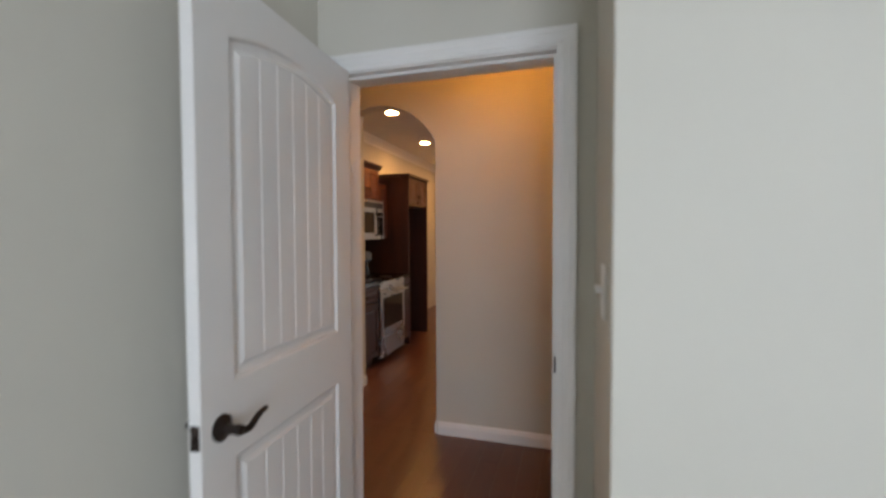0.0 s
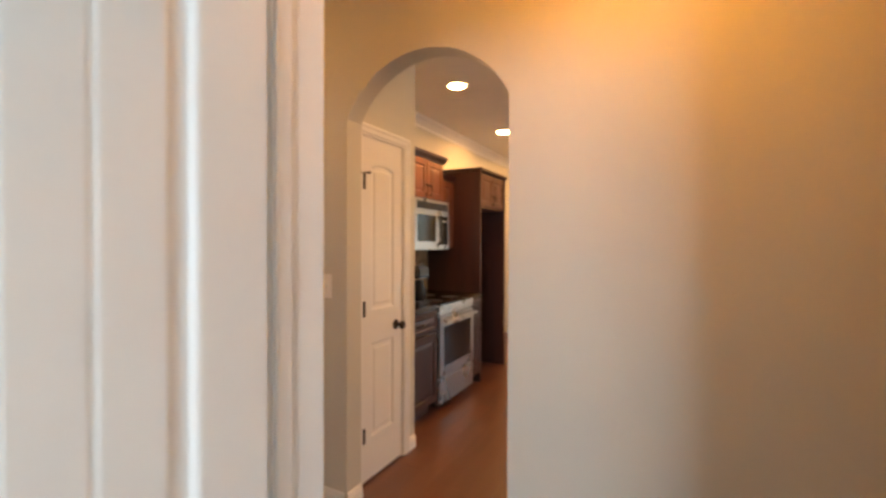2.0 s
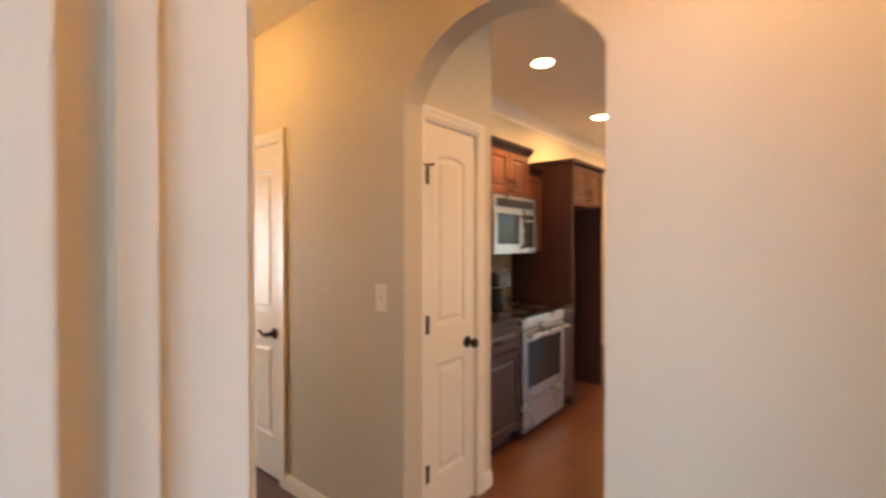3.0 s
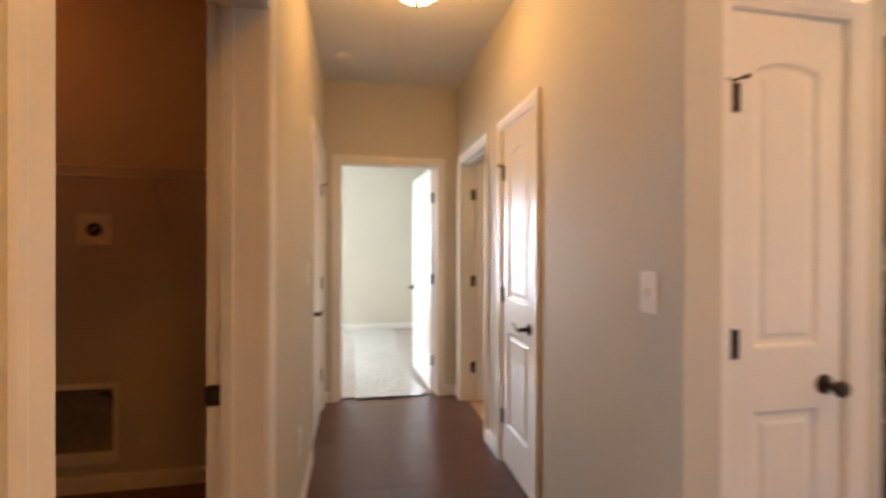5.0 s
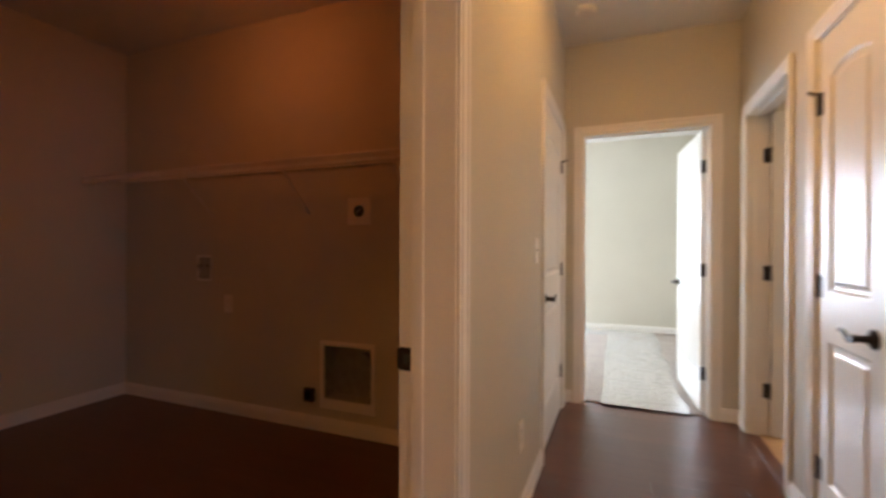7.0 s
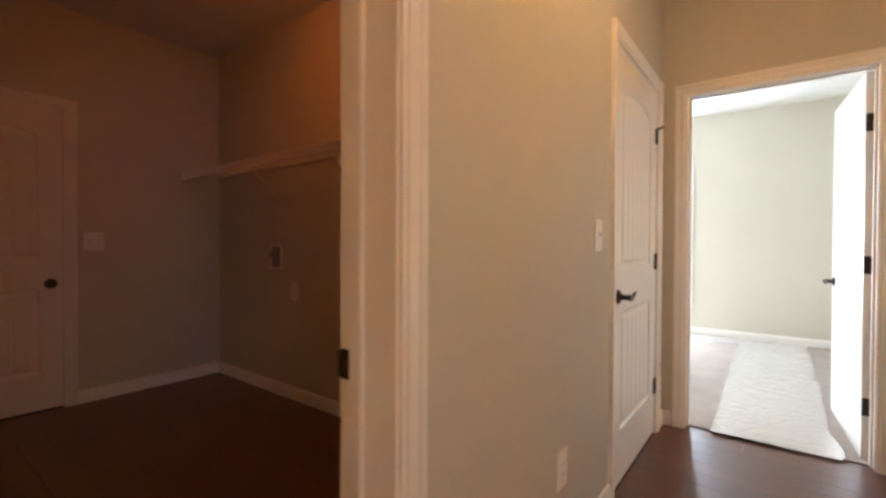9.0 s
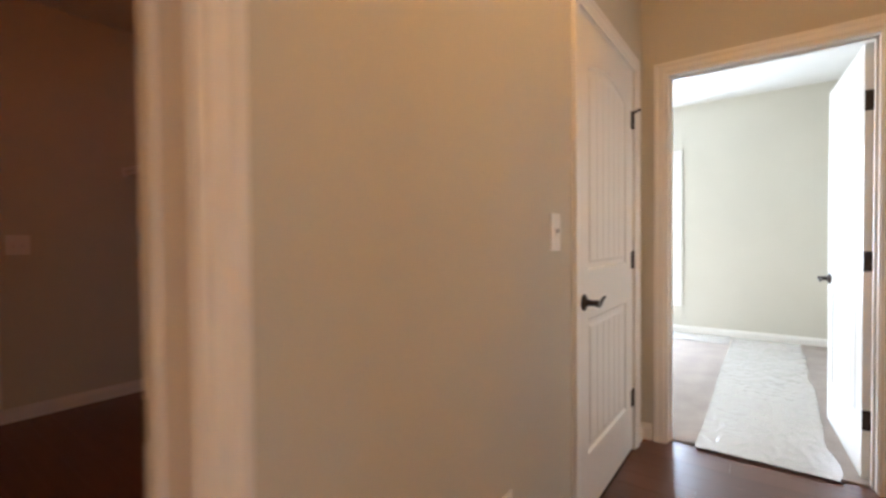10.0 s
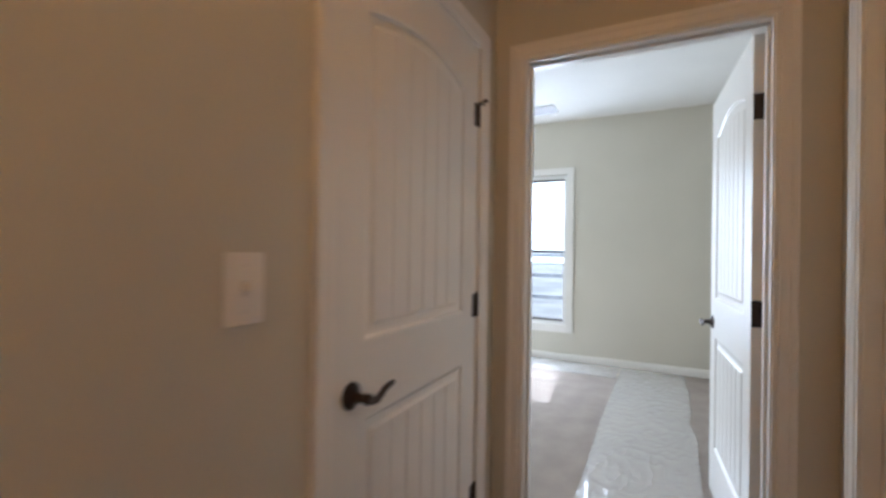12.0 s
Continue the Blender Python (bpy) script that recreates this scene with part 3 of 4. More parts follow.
# the pantry door
casing(PANY0, PANY1, DOOR_H - 0.006, frame_axes("y", PANX, 1))
jamb("y", PANY0, PANY1, DOOR_H, PANX - 0.115, PANX, PANX - 0.09, PANX - 0.045)
door("door_pantry", (PANX - 0.004, PANY0 + 0.02, 0), 90, PANY1 - PANY0 - 0.045, knuckle=-1, label="narrow cream-lit arched two-panel pantry door, closed", grooved=False, handle="knob")
# the door at the laundry's far end
casing(GAR_L, GAR_R, DOOR_H - 0.006, frame_axes("x", LAUY, 1))
jamb("x", GAR_L, GAR_R, DOOR_H, LAUY - 0.115, LAUY, LAUY - 0.09, LAUY - 0.045)
door("door_laundry_far", (GAR_R - 0.02, LAUY - 0.006, 0), 180, GAR_R - GAR_L - 0.045, knuckle=-1, handle="knob", label=DOOR_LABEL + ", closed, with a dark threshold", stop=False, lever_z=0.855)

BASE_PROFILE = [(0.0, 0.0), (0.014, 0.0), (0.014, 0.062), (0.011, 0.070), (0.010, 0.078), (0.006, 0.088), (0.0, 0.090)]


def baseboard(p, q):
    """From p to q on the plan, the room on the left hand."""
    a, b = Vector((*p, 0)), Vector((*q, 0))
    d = (b - a)
    bm = extrude_profile(BASE_PROFILE, d.length)
    ang = math.atan2(d.y, d.x)
    bm = moved(bm, Matrix.Translation(a) @ Matrix.Rotation(ang, 4, "Z"))
    return tagged(mesh_ob("baseboard", bm, M_TRIM), "white painted baseboard with a moulded top edge", "baseboard", kind="structure")


for p, q in (((W1, S1), (CLO_L - CASE + 0.012, S1)), ((CLO_R + CASE - 0.012, S1), (LAU_L - CASE + 0.012, S1)), ((LAU_R + CASE - 0.012, S1), (BED_L - CASE + 0.012, S1)), ((BED_R + CASE - 0.012, S1), (E0, S1)),
             ((E0, N0), (ARCH_R + 0.014, N0)), ((ARCH_L - 0.014, N0), (LIN_R + CASE - 0.012, N0)), ((LIN_L - CASE + 0.012, N0), (BATH_R + CASE - 0.012, N0)), ((BATH_L - CASE + 0.012, N0), (W1, N0)),
             ((W1, N0), (W1, END_R + CASE - 0.012)), ((W1, END_L - CASE), (W1, S1)), ((E0, S1), (E0, N0)),
             ((ARCH_R, N0 - 0.0), (ARCH_R, N1)), ((ARCH_L, N1), (ARCH_L, N0)),
             ((PANX, PAN_END), (PANX, PANY1 + CASE - 0.012)),
             ((LAUX, S0), (LAUX, LAUY)), ((LAUX, LAUY), (GAR_L - CASE + 0.012, LAUY)), ((GAR_R + CASE - 0.012, LAUY), (-0.825, LAUY)), ((-0.825, LAUY), (-0.825, S0)),
             ((FARX, BED2_N), (FARX, BED2_S)), ((W0, BED2_N), (FARX, BED2_N)), ((FARX, BED2_S), (W0, BED2_S)),
             ((-0.71, S0), (-0.71, OUT_S)), ((0.382, 1.138), (0.382, S0)), ((OUT_E, 1.138), (0.382, 1.138)), ((OUT_E, N1), (ARCH_R, N1))):
    baseboard(p, q)

# ---- windows ----


def window(name, along, u0, u1, z0, z1, c_in, c_out, label, bars=True):
    """A double-hung window in an outer wall: casing, sill, sashes, panes."""
    root = thing(name, (0, 0, 0), 0, label, "window", kind="structure")
    mid = (c_in + c_out) / 2
    inward = 1 if c_in > c_out else -1

    def put(nm, dims, mat, lb="", bev=0.003):
        ds = []
        for a0, a1, b0, b1, za, zb in dims:
            b0, b1 = min(b0, b1), max(b0, b1)
            ds.append((a0, a1, b0, b1, za, zb) if along == "x" else (b0, b1, a0, a1, za, zb))
        return part(nm, boxes(*ds, bevel=bev), mat, root, lb, smooth=False)

    f = 0.045
    put("window_frame", [(u0, u0 + f, mid - 0.04, mid + 0.04, z0, z1), (u1 - f, u1, mid - 0.04, mid + 0.04, z0, z1),
                         (u0 + f, u1 - f, mid - 0.04, mid + 0.04, z1 - f, z1), (u0 + f, u1 - f, mid - 0.04, mid + 0.04, z0, z0 + f)], M_VINYL)
    zm = (z0 + z1) / 2 - 0.02
    put("meeting_rail", [(u0 + f, u1 - f, mid - 0.02, mid + 0.03, zm - 0.02, zm + 0.02)], M_SCREENBAR, "dark meeting rail")
    put("top_bar", [(u0 + f, u1 - f, mid - 0.02, mid + 0.03, z1 - f - 0.022, z1 - f)], M_SCREENBAR)
    put("bottom_bar", [(u0 + f, u1 - f, mid - 0.02, mid + 0.03, z0 + f, z0 + f + 0.022)], M_SCREENBAR)
    for za, zb in ((z0 + f + 0.022, zm - 0.02), (zm + 0.02, z1 - f - 0.022)):
        pn = put("pane", [(u0 + f, u1 - f, mid - 0.002, mid + 0.002, za, zb)], M_GLASS, bev=0)
        pn.visible_shadow = False
    k = 0.075
    y0, y1 = c_in, c_in + inward * 0.018
    put("window_casing", [(u0 - k, u0, y0, y1, z0 - k, z1 + k), (u1, u1 + k, y0, y1, z0 - k, z1 + k), (u0, u1, y0, y1, z1, z1 + k), (u0, u1, y0, y1, z0 - k, z0)], M_TRIM)
    put("window_sill", [(u0, u1, mid, c_in + inward * 0.022, z0 - 0.012, z0 + 0.012)], M_TRIM)
    return root


window("window_bedroom_two", "y", *WIN2, FARX, FARX - 0.15, "white double-hung bedroom window, bright sky outside")
window("window_bedroom_east", "y", *WIN4, OUT_E, OUT_E + 0.15, "white double-hung east window of the first bedroom")
window_lamp("bedroom_east_daylight", (OUT_E - 0.03, sum(WIN4[:2]) / 2, sum(WIN4[2:]) / 2), (0, sum(WIN4[:2]) / 2, 1.1), 0.8, 1.6, 44)
window("window_bedroom", "x", *WIN1, OUT_S, OUT_S - 0.15, "white double-hung window of the first bedroom")
# Unseen window with its lamp, added to brighten the kitchen and the hall's south wall.
window("window_kitchen_unseen", "y", *WINE, OUT_E, OUT_E + 0.15, "wide white window of the kitchen side")
window_lamp("kitchen_side_fill", (OUT_E - 0.03, sum(WINE[:2]) / 2, sum(WINE[2:]) / 2), (0, sum(WINE[:2]) / 2, 1.1), 1.9, 1.6, 9.5, (0.80, 0.90, 1.0))
window("window_kitchen", "x", *WINK, OUT_N, OUT_N + 0.15, "tall kitchen patio window")
# This side window is unseen; its warm lamp is added to fill the room.
window("window_bedroom_two_unseen", "x", *WIN3, BED2_S, BED2_S - 0.15, "white double-hung side window of the bright bedroom")
window_lamp("bedroom_two_side_fill", (sum(WIN3[:2]) / 2, BED2_S + 0.03, sum(WIN3[2:]) / 2), (sum(WIN3[:2]) / 2, 5, 1.3), 1.5, 1.6, 42, (1.0, 0.94, 0.79))
window_lamp("bedroom_two_daylight", (FARX + 0.03, sum(WIN2[:2]) / 2, sum(WIN2[2:]) / 2), (0, sum(WIN2[:2]) / 2, 1.2), 0.76, WIN2[3] - WIN2[2] - 0.14, 46, (0.95, 0.96, 0.96))
window_lamp("bedroom_daylight", (sum(WIN1[:2]) / 2, OUT_S + 0.03, sum(WIN1[2:]) / 2), (0.3, 3, 1.0), 1.25, 1.6, 97)
window_lamp("kitchen_daylight", (sum(WINK[:2]) / 2, OUT_N - 0.03, sum(WINK[2:]) / 2), (0.2, 3, 0.9), 2.1, 1.9, 4, (0.84, 0.92, 1.0))


def rail_fence(x):
    root = thing("rail_fence", (x, 0, -0.35), 0, "pale painted wooden rail fence beyond the window", "fence")
    for i in range(9):
        y = -8.0 + 2.4 * i
        part("post", boxes((-0.05, 0.05, y - 0.05, y + 0.05, 0.0, 1.65), bevel=0.01), M_FENCE, root)
        if i < 8:
            for z in (0.42, 0.98, 1.5):
                part("rail", boxes((0.05, 0.08, y + 0.003, y + 2.397, z - 0.045, z + 0.045), bevel=0.008), M_FENCE, root)
    return root


rail_fence(-14.0)
bm = boxes((-70.0, -69.5, -80, 80, -0.35, 17))
tagged(mesh_ob("backdrop", bm, M_HAZE), "bright hazy white sky beyond the window", "backdrop", kind="structure")

# ---- ceiling fixtures ----


def dome_light(at, glow=M_DOME, lit="lit"):
    root = thing("ceiling_light", at, 0, lit + " flush ceiling light with a glass bowl and bronze rim", "ceiling light", "ceiling bowl lights")
    part("base", lathe([(0.0, 0.03), (0.075, 0.03), (0.080, 0.012), (0.140, 0.0), (0.158, -0.010), (0.152, -0.030), (0.140, -0.040), (0.0, -0.040)], 40), M_BRONZE, root, "bronze rim")
    part("bowl", lathe([(0.139, -0.041), (0.138, -0.060), (0.128, -0.090), (0.108, -0.118), (0.078, -0.141), (0.040, -0.155), (0.010, -0.159), (0.0, -0.159)], 40), glow, root, "frosted glass bowl, glowing warm")
    part("finial", lathe([(0.0, -0.158), (0.014, -0.160), (0.016, -0.166), (0.010, -0.174), (0.012, -0.180), (0.006, -0.190), (0.0, -0.192)], 16), M_BRONZE, root)
    return root


dome_light((-2.64, 2.60, CEIL - 0.03))
dome_light((-0.12, 2.60, CEIL - 0.03), M_DOME_ENTRY)
dome_light((-2.35, 0.42, CEIL - 0.03), M_DOME_DIM, "dimly lit")
dome_light((-3.76, 4.7, CEIL - 0.03), M_DOME_BATH)


def can_light(at):
    root = thing("recessed_light", at, 0, "lit recessed can light with a white trim ring", "recessed light", "kitchen recessed lights")
    part("trim_ring", lathe([(0.070, 0.0), (0.095, 0.0), (0.094, -0.006), (0.074, -0.009), (0.070, -0.004)], 36), M_PLATE, root)
    part("bulb", lathe([(0.0, -0.001), (0.070, -0.001), (0.066, -0.005), (0.0, -0.007)], 32), M_CAN, root)
    return root


# The row at x = -0.35 is unseen, added to warm the pantry door.
for x, y in ((-1.605, 4.70), (-1.78, 6.31), (-1.7, 7.8), (-0.35, 4.25), (-0.35, 6.31), (-0.35, 7.8)):
    can_light((x, y, CEIL))

sd = thing("smoke_detector", (-3.79, 2.225, CEIL), 0, "round white smoke detector on the hall ceiling", "smoke detector")
part("body", lathe([(0.0, 0.0), (0.066, 0.0), (0.068, -0.010), (0.064, -0.024), (0.050, -0.034), (0.0, -0.036)], 32), M_PLATE, sd)
part("vent_ring", lathe([(0.052, -0.0335), (0.054, -0.036), (0.044, -0.040), (0.042, -0.036)], 32), M_WIRE, sd)

# ---- wall plates ----


def wall_plate(kind, at, facing, label, w=0.083):
    """facing: degrees about z of the wall's outward normal, 0 being -y."""
    root = thing("light_switch" if kind == "switch" else "outlet", at, facing, label, "light switch" if kind == "switch" else "outlet")
    part("plate", boxes((-w / 2, w / 2, -0.006, 0, -0.064, 0.064), bevel=0.0025), M_PLATE, root)
    gangs = 2 if w > 0.1 else 1
    for g in range(gangs):
        x = (g - (gangs - 1) / 2) * 0.046
        if kind == "switch":
            part("toggle", boxes((x - 0.0055, x + 0.0055, -0.022, -0.006, -0.003, 0.011), bevel=0.002), M_PLATE, root)
            part("slot", boxes((x - 0.008, x + 0.008, -0.0068, -0.006, -0.014, 0.014)), M_WIRE, root)
        else:
            for z in (-0.019, 0.019):
                part("socket", boxes((x - 0.016, x + 0.016, -0.0085, -0.006, z - 0.0135, z + 0.0135), bevel=0.003), M_PLATE, root)
                part("slots", boxes((x - 0.0075, x - 0.0055, -0.0089, -0.0085, z - 0.002, z + 0.007), (x + 0.0055, x + 0.0075, -0.0089, -0.0085, z - 0.002, z + 0.007)), M_SLOT, root)
        for z in (-0.041, 0.041):
            part("screw", moved(lathe([(0.0, 0.0), (0.003, 0.0), (0.002, 0.0008), (0.0, 0.001)], 10, "y"), Matrix.Translation((x, -0.006, z))), M_WIRE, root)
    return root


wall_plate("switch", (-1.655, N0, 1.185), 0, "white toggle switch on the hall wall beside the arch")
wall_plate("switch", (-3.043, S1, 1.17), 180, "white toggle switch beside the closed hall door")
wall_plate("outlet", (0.29, N0, 0.40), 0, "white duplex outlet low on the hall wall")
wall_plate("outlet", (-2.68, S1, 0.37), 180, "white duplex outlet low on the hall wall")
wall_plate("switch", (0.382, 1.37, 1.28), -90, "white double toggle switch on the bedroom's short wall", 0.118)
wall_plate("switch", (-2.24, LAUY, 1.14), 180, "white double toggle switch beside the laundry's far door", 0.118)
wall_plate("outlet", (LAUX, -0.16, 0.78), 90, "plain wall outlet in the laundry")

# ---- laundry ----
so = thing("dryer_outlet", (LAUX, 0.93, 1.41), 90, "round dark dryer socket on a square white plate", "outlet")
part("plate", boxes((-0.085, 0.085, -0.007, 0, -0.085, 0.085), bevel=0.003), M_PLATE, so)
part("socket", moved(lathe([(0.0, 0.0), (0.036, 0.0), (0.036, 0.006), (0.030, 0.009), (0.0, 0.009)], 28, "y"), Matrix.Translation((0.0, -0.007, 0.0))), M_BLACK, so)
part("blade", moved(boxes((-0.022, 0.022, -0.0175, -0.016, -0.004, 0.004)), Matrix.Rotation(radians(-40), 4, "Y")), M_GALV, so)

wb = thing("washer_box", (LAUX, -0.395, 1.03), 90, "recessed white washer valve box with two taps", "valve box")
part("flange", boxes((-0.075, -0.058, -0.008, 0, -0.095, 0.095), (0.058, 0.075, -0.008, 0, -0.095, 0.095), (-0.058, 0.058, -0.008, 0, 0.078, 0.095), (-0.058, 0.058, -0.008, 0, -0.095, -0.078), bevel=0.002), M_PLATE, wb)
part("back", boxes((-0.058, 0.058, -0.003, -0.001, -0.078, 0.078)), M_GALV, wb)
for x, nm in ((-0.030, "hot"), (0.030, "cold")):
    part("valve", moved(lathe([(0.0, 0.0), (0.012, 0.0), (0.012, 0.014), (0.018, 0.016), (0.018, 0.026), (0.0, 0.028)], 16, "y"), Matrix.Translation((x, -0.003, 0.015))), M_GALV, wb)

vb = thing("dryer_vent_box", (LAUX, 0.845, 0.385), 90, "recessed galvanised dryer vent box with a pale frame", "vent box")
hw, hh = 0.175, 0.17
part("frame", boxes((-hw - 0.03, -hw, -0.012, 0, -hh - 0.065, hh + 0.03), (hw, hw + 0.03, -0.012, 0, -hh - 0.065, hh + 0.03), (-hw, hw, -0.012, 0, hh, hh + 0.03), (-hw, hw, -0.012, 0, -hh - 0.065, -hh), bevel=0.003), M_PLATE, vb)
part("liner", boxes((-hw, hw, 0.094, 0.098, -hh, hh), (-hw, -hw + 0.003, 0.0, 0.094, -hh, hh), (hw - 0.003, hw, 0.0, 0.094, -hh, hh), (-hw + 0.003, hw - 0.003, 0.0, 0.094, hh - 0.003, hh), (-hw + 0.003, hw - 0.003, 0.0, 0.094, -hh, -hh + 0.003)), M_GALV, vb, smooth=False)
part("collar", moved(lathe([(0.050, 0.0), (0.054, 0.0), (0.054, 0.05), (0.050, 0.05)], 28, "y"), Matrix.Translation((0.08, 0.094, 0.07))), M_GALV, vb)

po = thing("dryer_power_outlet", (LAUX, 0.56, 0.225), 90, "black surface outlet low on the laundry wall", "outlet")
part("body", boxes((-0.04, 0.04, -0.03, 0, -0.045, 0.045), bevel=0.006), M_BLACK, po)
part("socket", moved(lathe([(0.0, 0.0), (0.026, 0.0), (0.024, 0.004), (0.0, 0.004)], 20, "y"), Matrix.Translation((0, -0.03, 0))), M_BLACKGLASS, po)


def wire_shelf():
    root = thing("wire_shelf", (0, 0, 0), 0, "white wire shelf on diagonal brackets in the laundry", "shelf")
    z, d, y0, y1 = 1.70, 0.30, LAUY + 0.004, S0 - 0.004
    for x in (LAUX + 0.008, LAUX + d * 0.5, LAUX + d):
        part("rail", tube([(x, y0, z), (x, y1, z)], 0.0045, 8), M_WIRE, root)
    part("lip_rail", tube([(LAUX + d, y0, z - 0.045), (LAUX + d, y1, z - 0.045)], 0.0045, 8), M_WIRE, root)
    wires = []
    n = int((y1 - y0) / 0.025)
    for i in range(n + 1):
        y = y0 + 0.01 + (y1 - y0 - 0.02) * i / n
        wires.append(boxes((LAUX + 0.004, LAUX + d, y - 0.0017, y + 0.0017, z + 0.0035, z + 0.0069), (LAUX + d - 0.0017, LAUX + d + 0.0017, y - 0.0017, y + 0.0017, z - 0.045, z + 0.0035)))
    tagged(part("wire_deck", merge(*wires), M_WIRE, root, smooth=False), kind="stuff")
    for y in (-0.30, 0.55, 1.30):
        part("bracket", tube([(LAUX + 0.004, y, z - 0.30), (LAUX + d - 0.01, y, z - 0.012)], 0.006, 8), M_WIRE, root)
    part("end_bracket", boxes((LAUX + d - 0.02, LAUX + d + 0.012, y0 - 0.004, y0 + 0.022, z - 0.055, z + 0.012), bevel=0.003), M_WIRE, root)
    return root


wire_shelf()

# ---- kitchen ----
FRONT = -1.735


def panel_door(w, h, th=0.020, rail=0.058):
    """A raised-panel cabinet front in the xz plane, looking to -y, its corner at the origin."""
    bm = bmesh.new()
    steps = [(0.0, 0.004), (0.004, 0.0), (rail, 0.0), (rail + 0.006, 0.007), (rail + 0.014, 0.008), (rail + 0.034, 0.002)]
    rings = []
    for d, dep in steps:
        d = min(d, min(w, h) * 0.45)
        rings.append([bm.verts.new(p) for p in ((d, -th + dep, d), (w - d, -th + dep, d), (w - d, -th + dep, h - d), (d, -th + dep, h - d))])
    back = [bm.verts.new(p) for p in ((0, 0, 0), (w, 0, 0), (w, 0, h), (0, 0, h))]
    rings.insert(0, back)
    for a, b in zip(rings, rings[1:]):
        for i in range(4):
            bm.faces.new((a[i], a[(i + 1) % 4], b[(i + 1) % 4], b[i]))
    bm.faces.new(rings[-1])
    bm.faces.new(back)
    return bm


def pull(vertical=True):
    s = 0.048
    pts = [(0, 0, -s), (0, -0.026, -s * 0.8), (0, -0.032, 0), (0, -0.026, s * 0.8), (0, 0, s)]
    bm = tube(pts, [0.006, 0.005, 0.0045, 0.005, 0.006], 8)
    return bm if vertical else moved(bm, Matrix.Rotation(radians(90), 4, "Y"))


def cabinet(name, y0, y1, z0, z1, depth, front_x, fronts, mat, label, group="kitchen cabinets", toe=0.0, crown=0.0, handles=M_BRONZE):
    """A cabinet on the kitchen's west wall that looks to +x. fronts: (u0, u1, za, zb, pull_u, pull_z, vertical) in the cabinet's own frame."""
    root = thing(name, (front_x, y0, z0), 90, label, "cabinet", group)
    w, h = y1 - y0, z1 - z0
    dims = [(0.001, w - 0.001, 0, depth, toe, h)]
    if toe:
        dims.append((0.001, w - 0.001, 0.07, depth, 0, toe))
    part("body", boxes(*dims, bevel=0.001), mat, root, smooth=False)
    for u0, u1, za, zb, pu, pz, vert in fronts:
        small = zb - za < 0.2
        dr = part("drawer_front" if small else "door", panel_door(u1 - u0, zb - za, rail=0.03 if small else 0.055), mat, root, smooth=False)
        dr.location = (u0, -0.0005, za)
        hb = part("handle", pull(vert), handles, dr, "dark bronze pull")
        hb.location = (pu - u0, -0.020, pz - za)
    if crown:
        part("crown", moved(extrude_profile([(0.0, 0.0), (-0.022, 0.0), (-0.026, 0.012), (-0.045, 0.035), (-0.052, crown), (0.06, crown), (0.06, 0.0)], w + 0.06, 0, 0), Matrix.Translation((-0.03, 0.0, h))), M_ESPRESSO, root, smooth=False)
    return root


STV0, STV1, FP0, FP1 = 4.585, 5.285, 5.53, 6.25
B0 = PAN_END + 0.004


def base_fronts(w):
    return [(0.008, w - 0.008, 0.70, 0.855, w / 2, 0.775, False), (0.008, w - 0.008, 0.115, 0.685, w - 0.05, 0.60, True)]


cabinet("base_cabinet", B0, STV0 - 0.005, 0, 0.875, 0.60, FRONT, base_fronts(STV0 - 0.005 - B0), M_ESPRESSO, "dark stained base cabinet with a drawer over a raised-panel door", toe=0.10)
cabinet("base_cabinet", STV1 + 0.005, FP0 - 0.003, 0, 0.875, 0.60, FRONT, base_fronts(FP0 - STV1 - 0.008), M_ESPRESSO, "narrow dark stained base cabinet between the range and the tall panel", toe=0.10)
for y0, y1 in ((B0, STV0 - 0.003), (STV1 + 0.003, FP0 - 0.003)):
    ct = tagged(mesh_ob("countertop", boxes((KITX + 0.002, FRONT + 0.028, y0, y1, 0.877, 0.915), bevel=0.005), M_GRANITE), "dark polished granite countertop on the base cabinet", "countertop")


def range_stove():
    y0, y1 = STV0, STV1
    w = y1 - y0
    root = thing("range", (FRONT + 0.02, y0, 0), 90, "stainless steel electric range with a black glass cooktop", "range")
    part("body", boxes((0.0, w, 0.03, 0.62, 0.05, 0.895), bevel=0.004), M_BLACK, root)
    part("drawer", boxes((0.003, w - 0.003, -0.012, 0.03, 0.06, 0.275), bevel=0.006), M_STEEL, root, "stainless storage drawer")
    dr = part("oven_door", boxes((0.003, w - 0.003, -0.016, 0.03, 0.29, 0.800), bevel=0.006), M_STEEL, root, "stainless oven door")
    part("oven_window", boxes((0.075, w - 0.075, -0.0195, -0.010, 0.375, 0.715), bevel=0.002), M_BLACKGLASS, dr)
    part("oven_handle", merge(tube([(0.03, -0.062, 0.765), (w - 0.03, -0.062, 0.765)], 0.013, 14), boxes((0.06, 0.085, -0.060, -0.014, 0.755, 0.775), (w - 0.085, w - 0.06, -0.060, -0.014, 0.755, 0.775), bevel=0.002)), M_STEEL, dr, "stainless bar handle")
    part("control_strip", boxes((0.003, w - 0.003, -0.010, 0.03, 0.812, 0.893), bevel=0.004), M_STEEL, root)
    part("cooktop", boxes((-0.003, w + 0.003, -0.022, 0.585, 0.8955, 0.912), bevel=0.003), M_BLACKGLASS, root)
    for x, y, r in ((0.18, 0.16, 0.10), (0.52, 0.16, 0.075), (0.18, 0.43, 0.075), (0.52, 0.43, 0.10)):
        part("burner_ring", moved(lathe([(r - 0.003, 0.9122), (r, 0.9124), (r - 0.003, 0.9126)], 40), Matrix.Translation((x, y, 0))), M_BLACK, root)
    return root


range_stove()


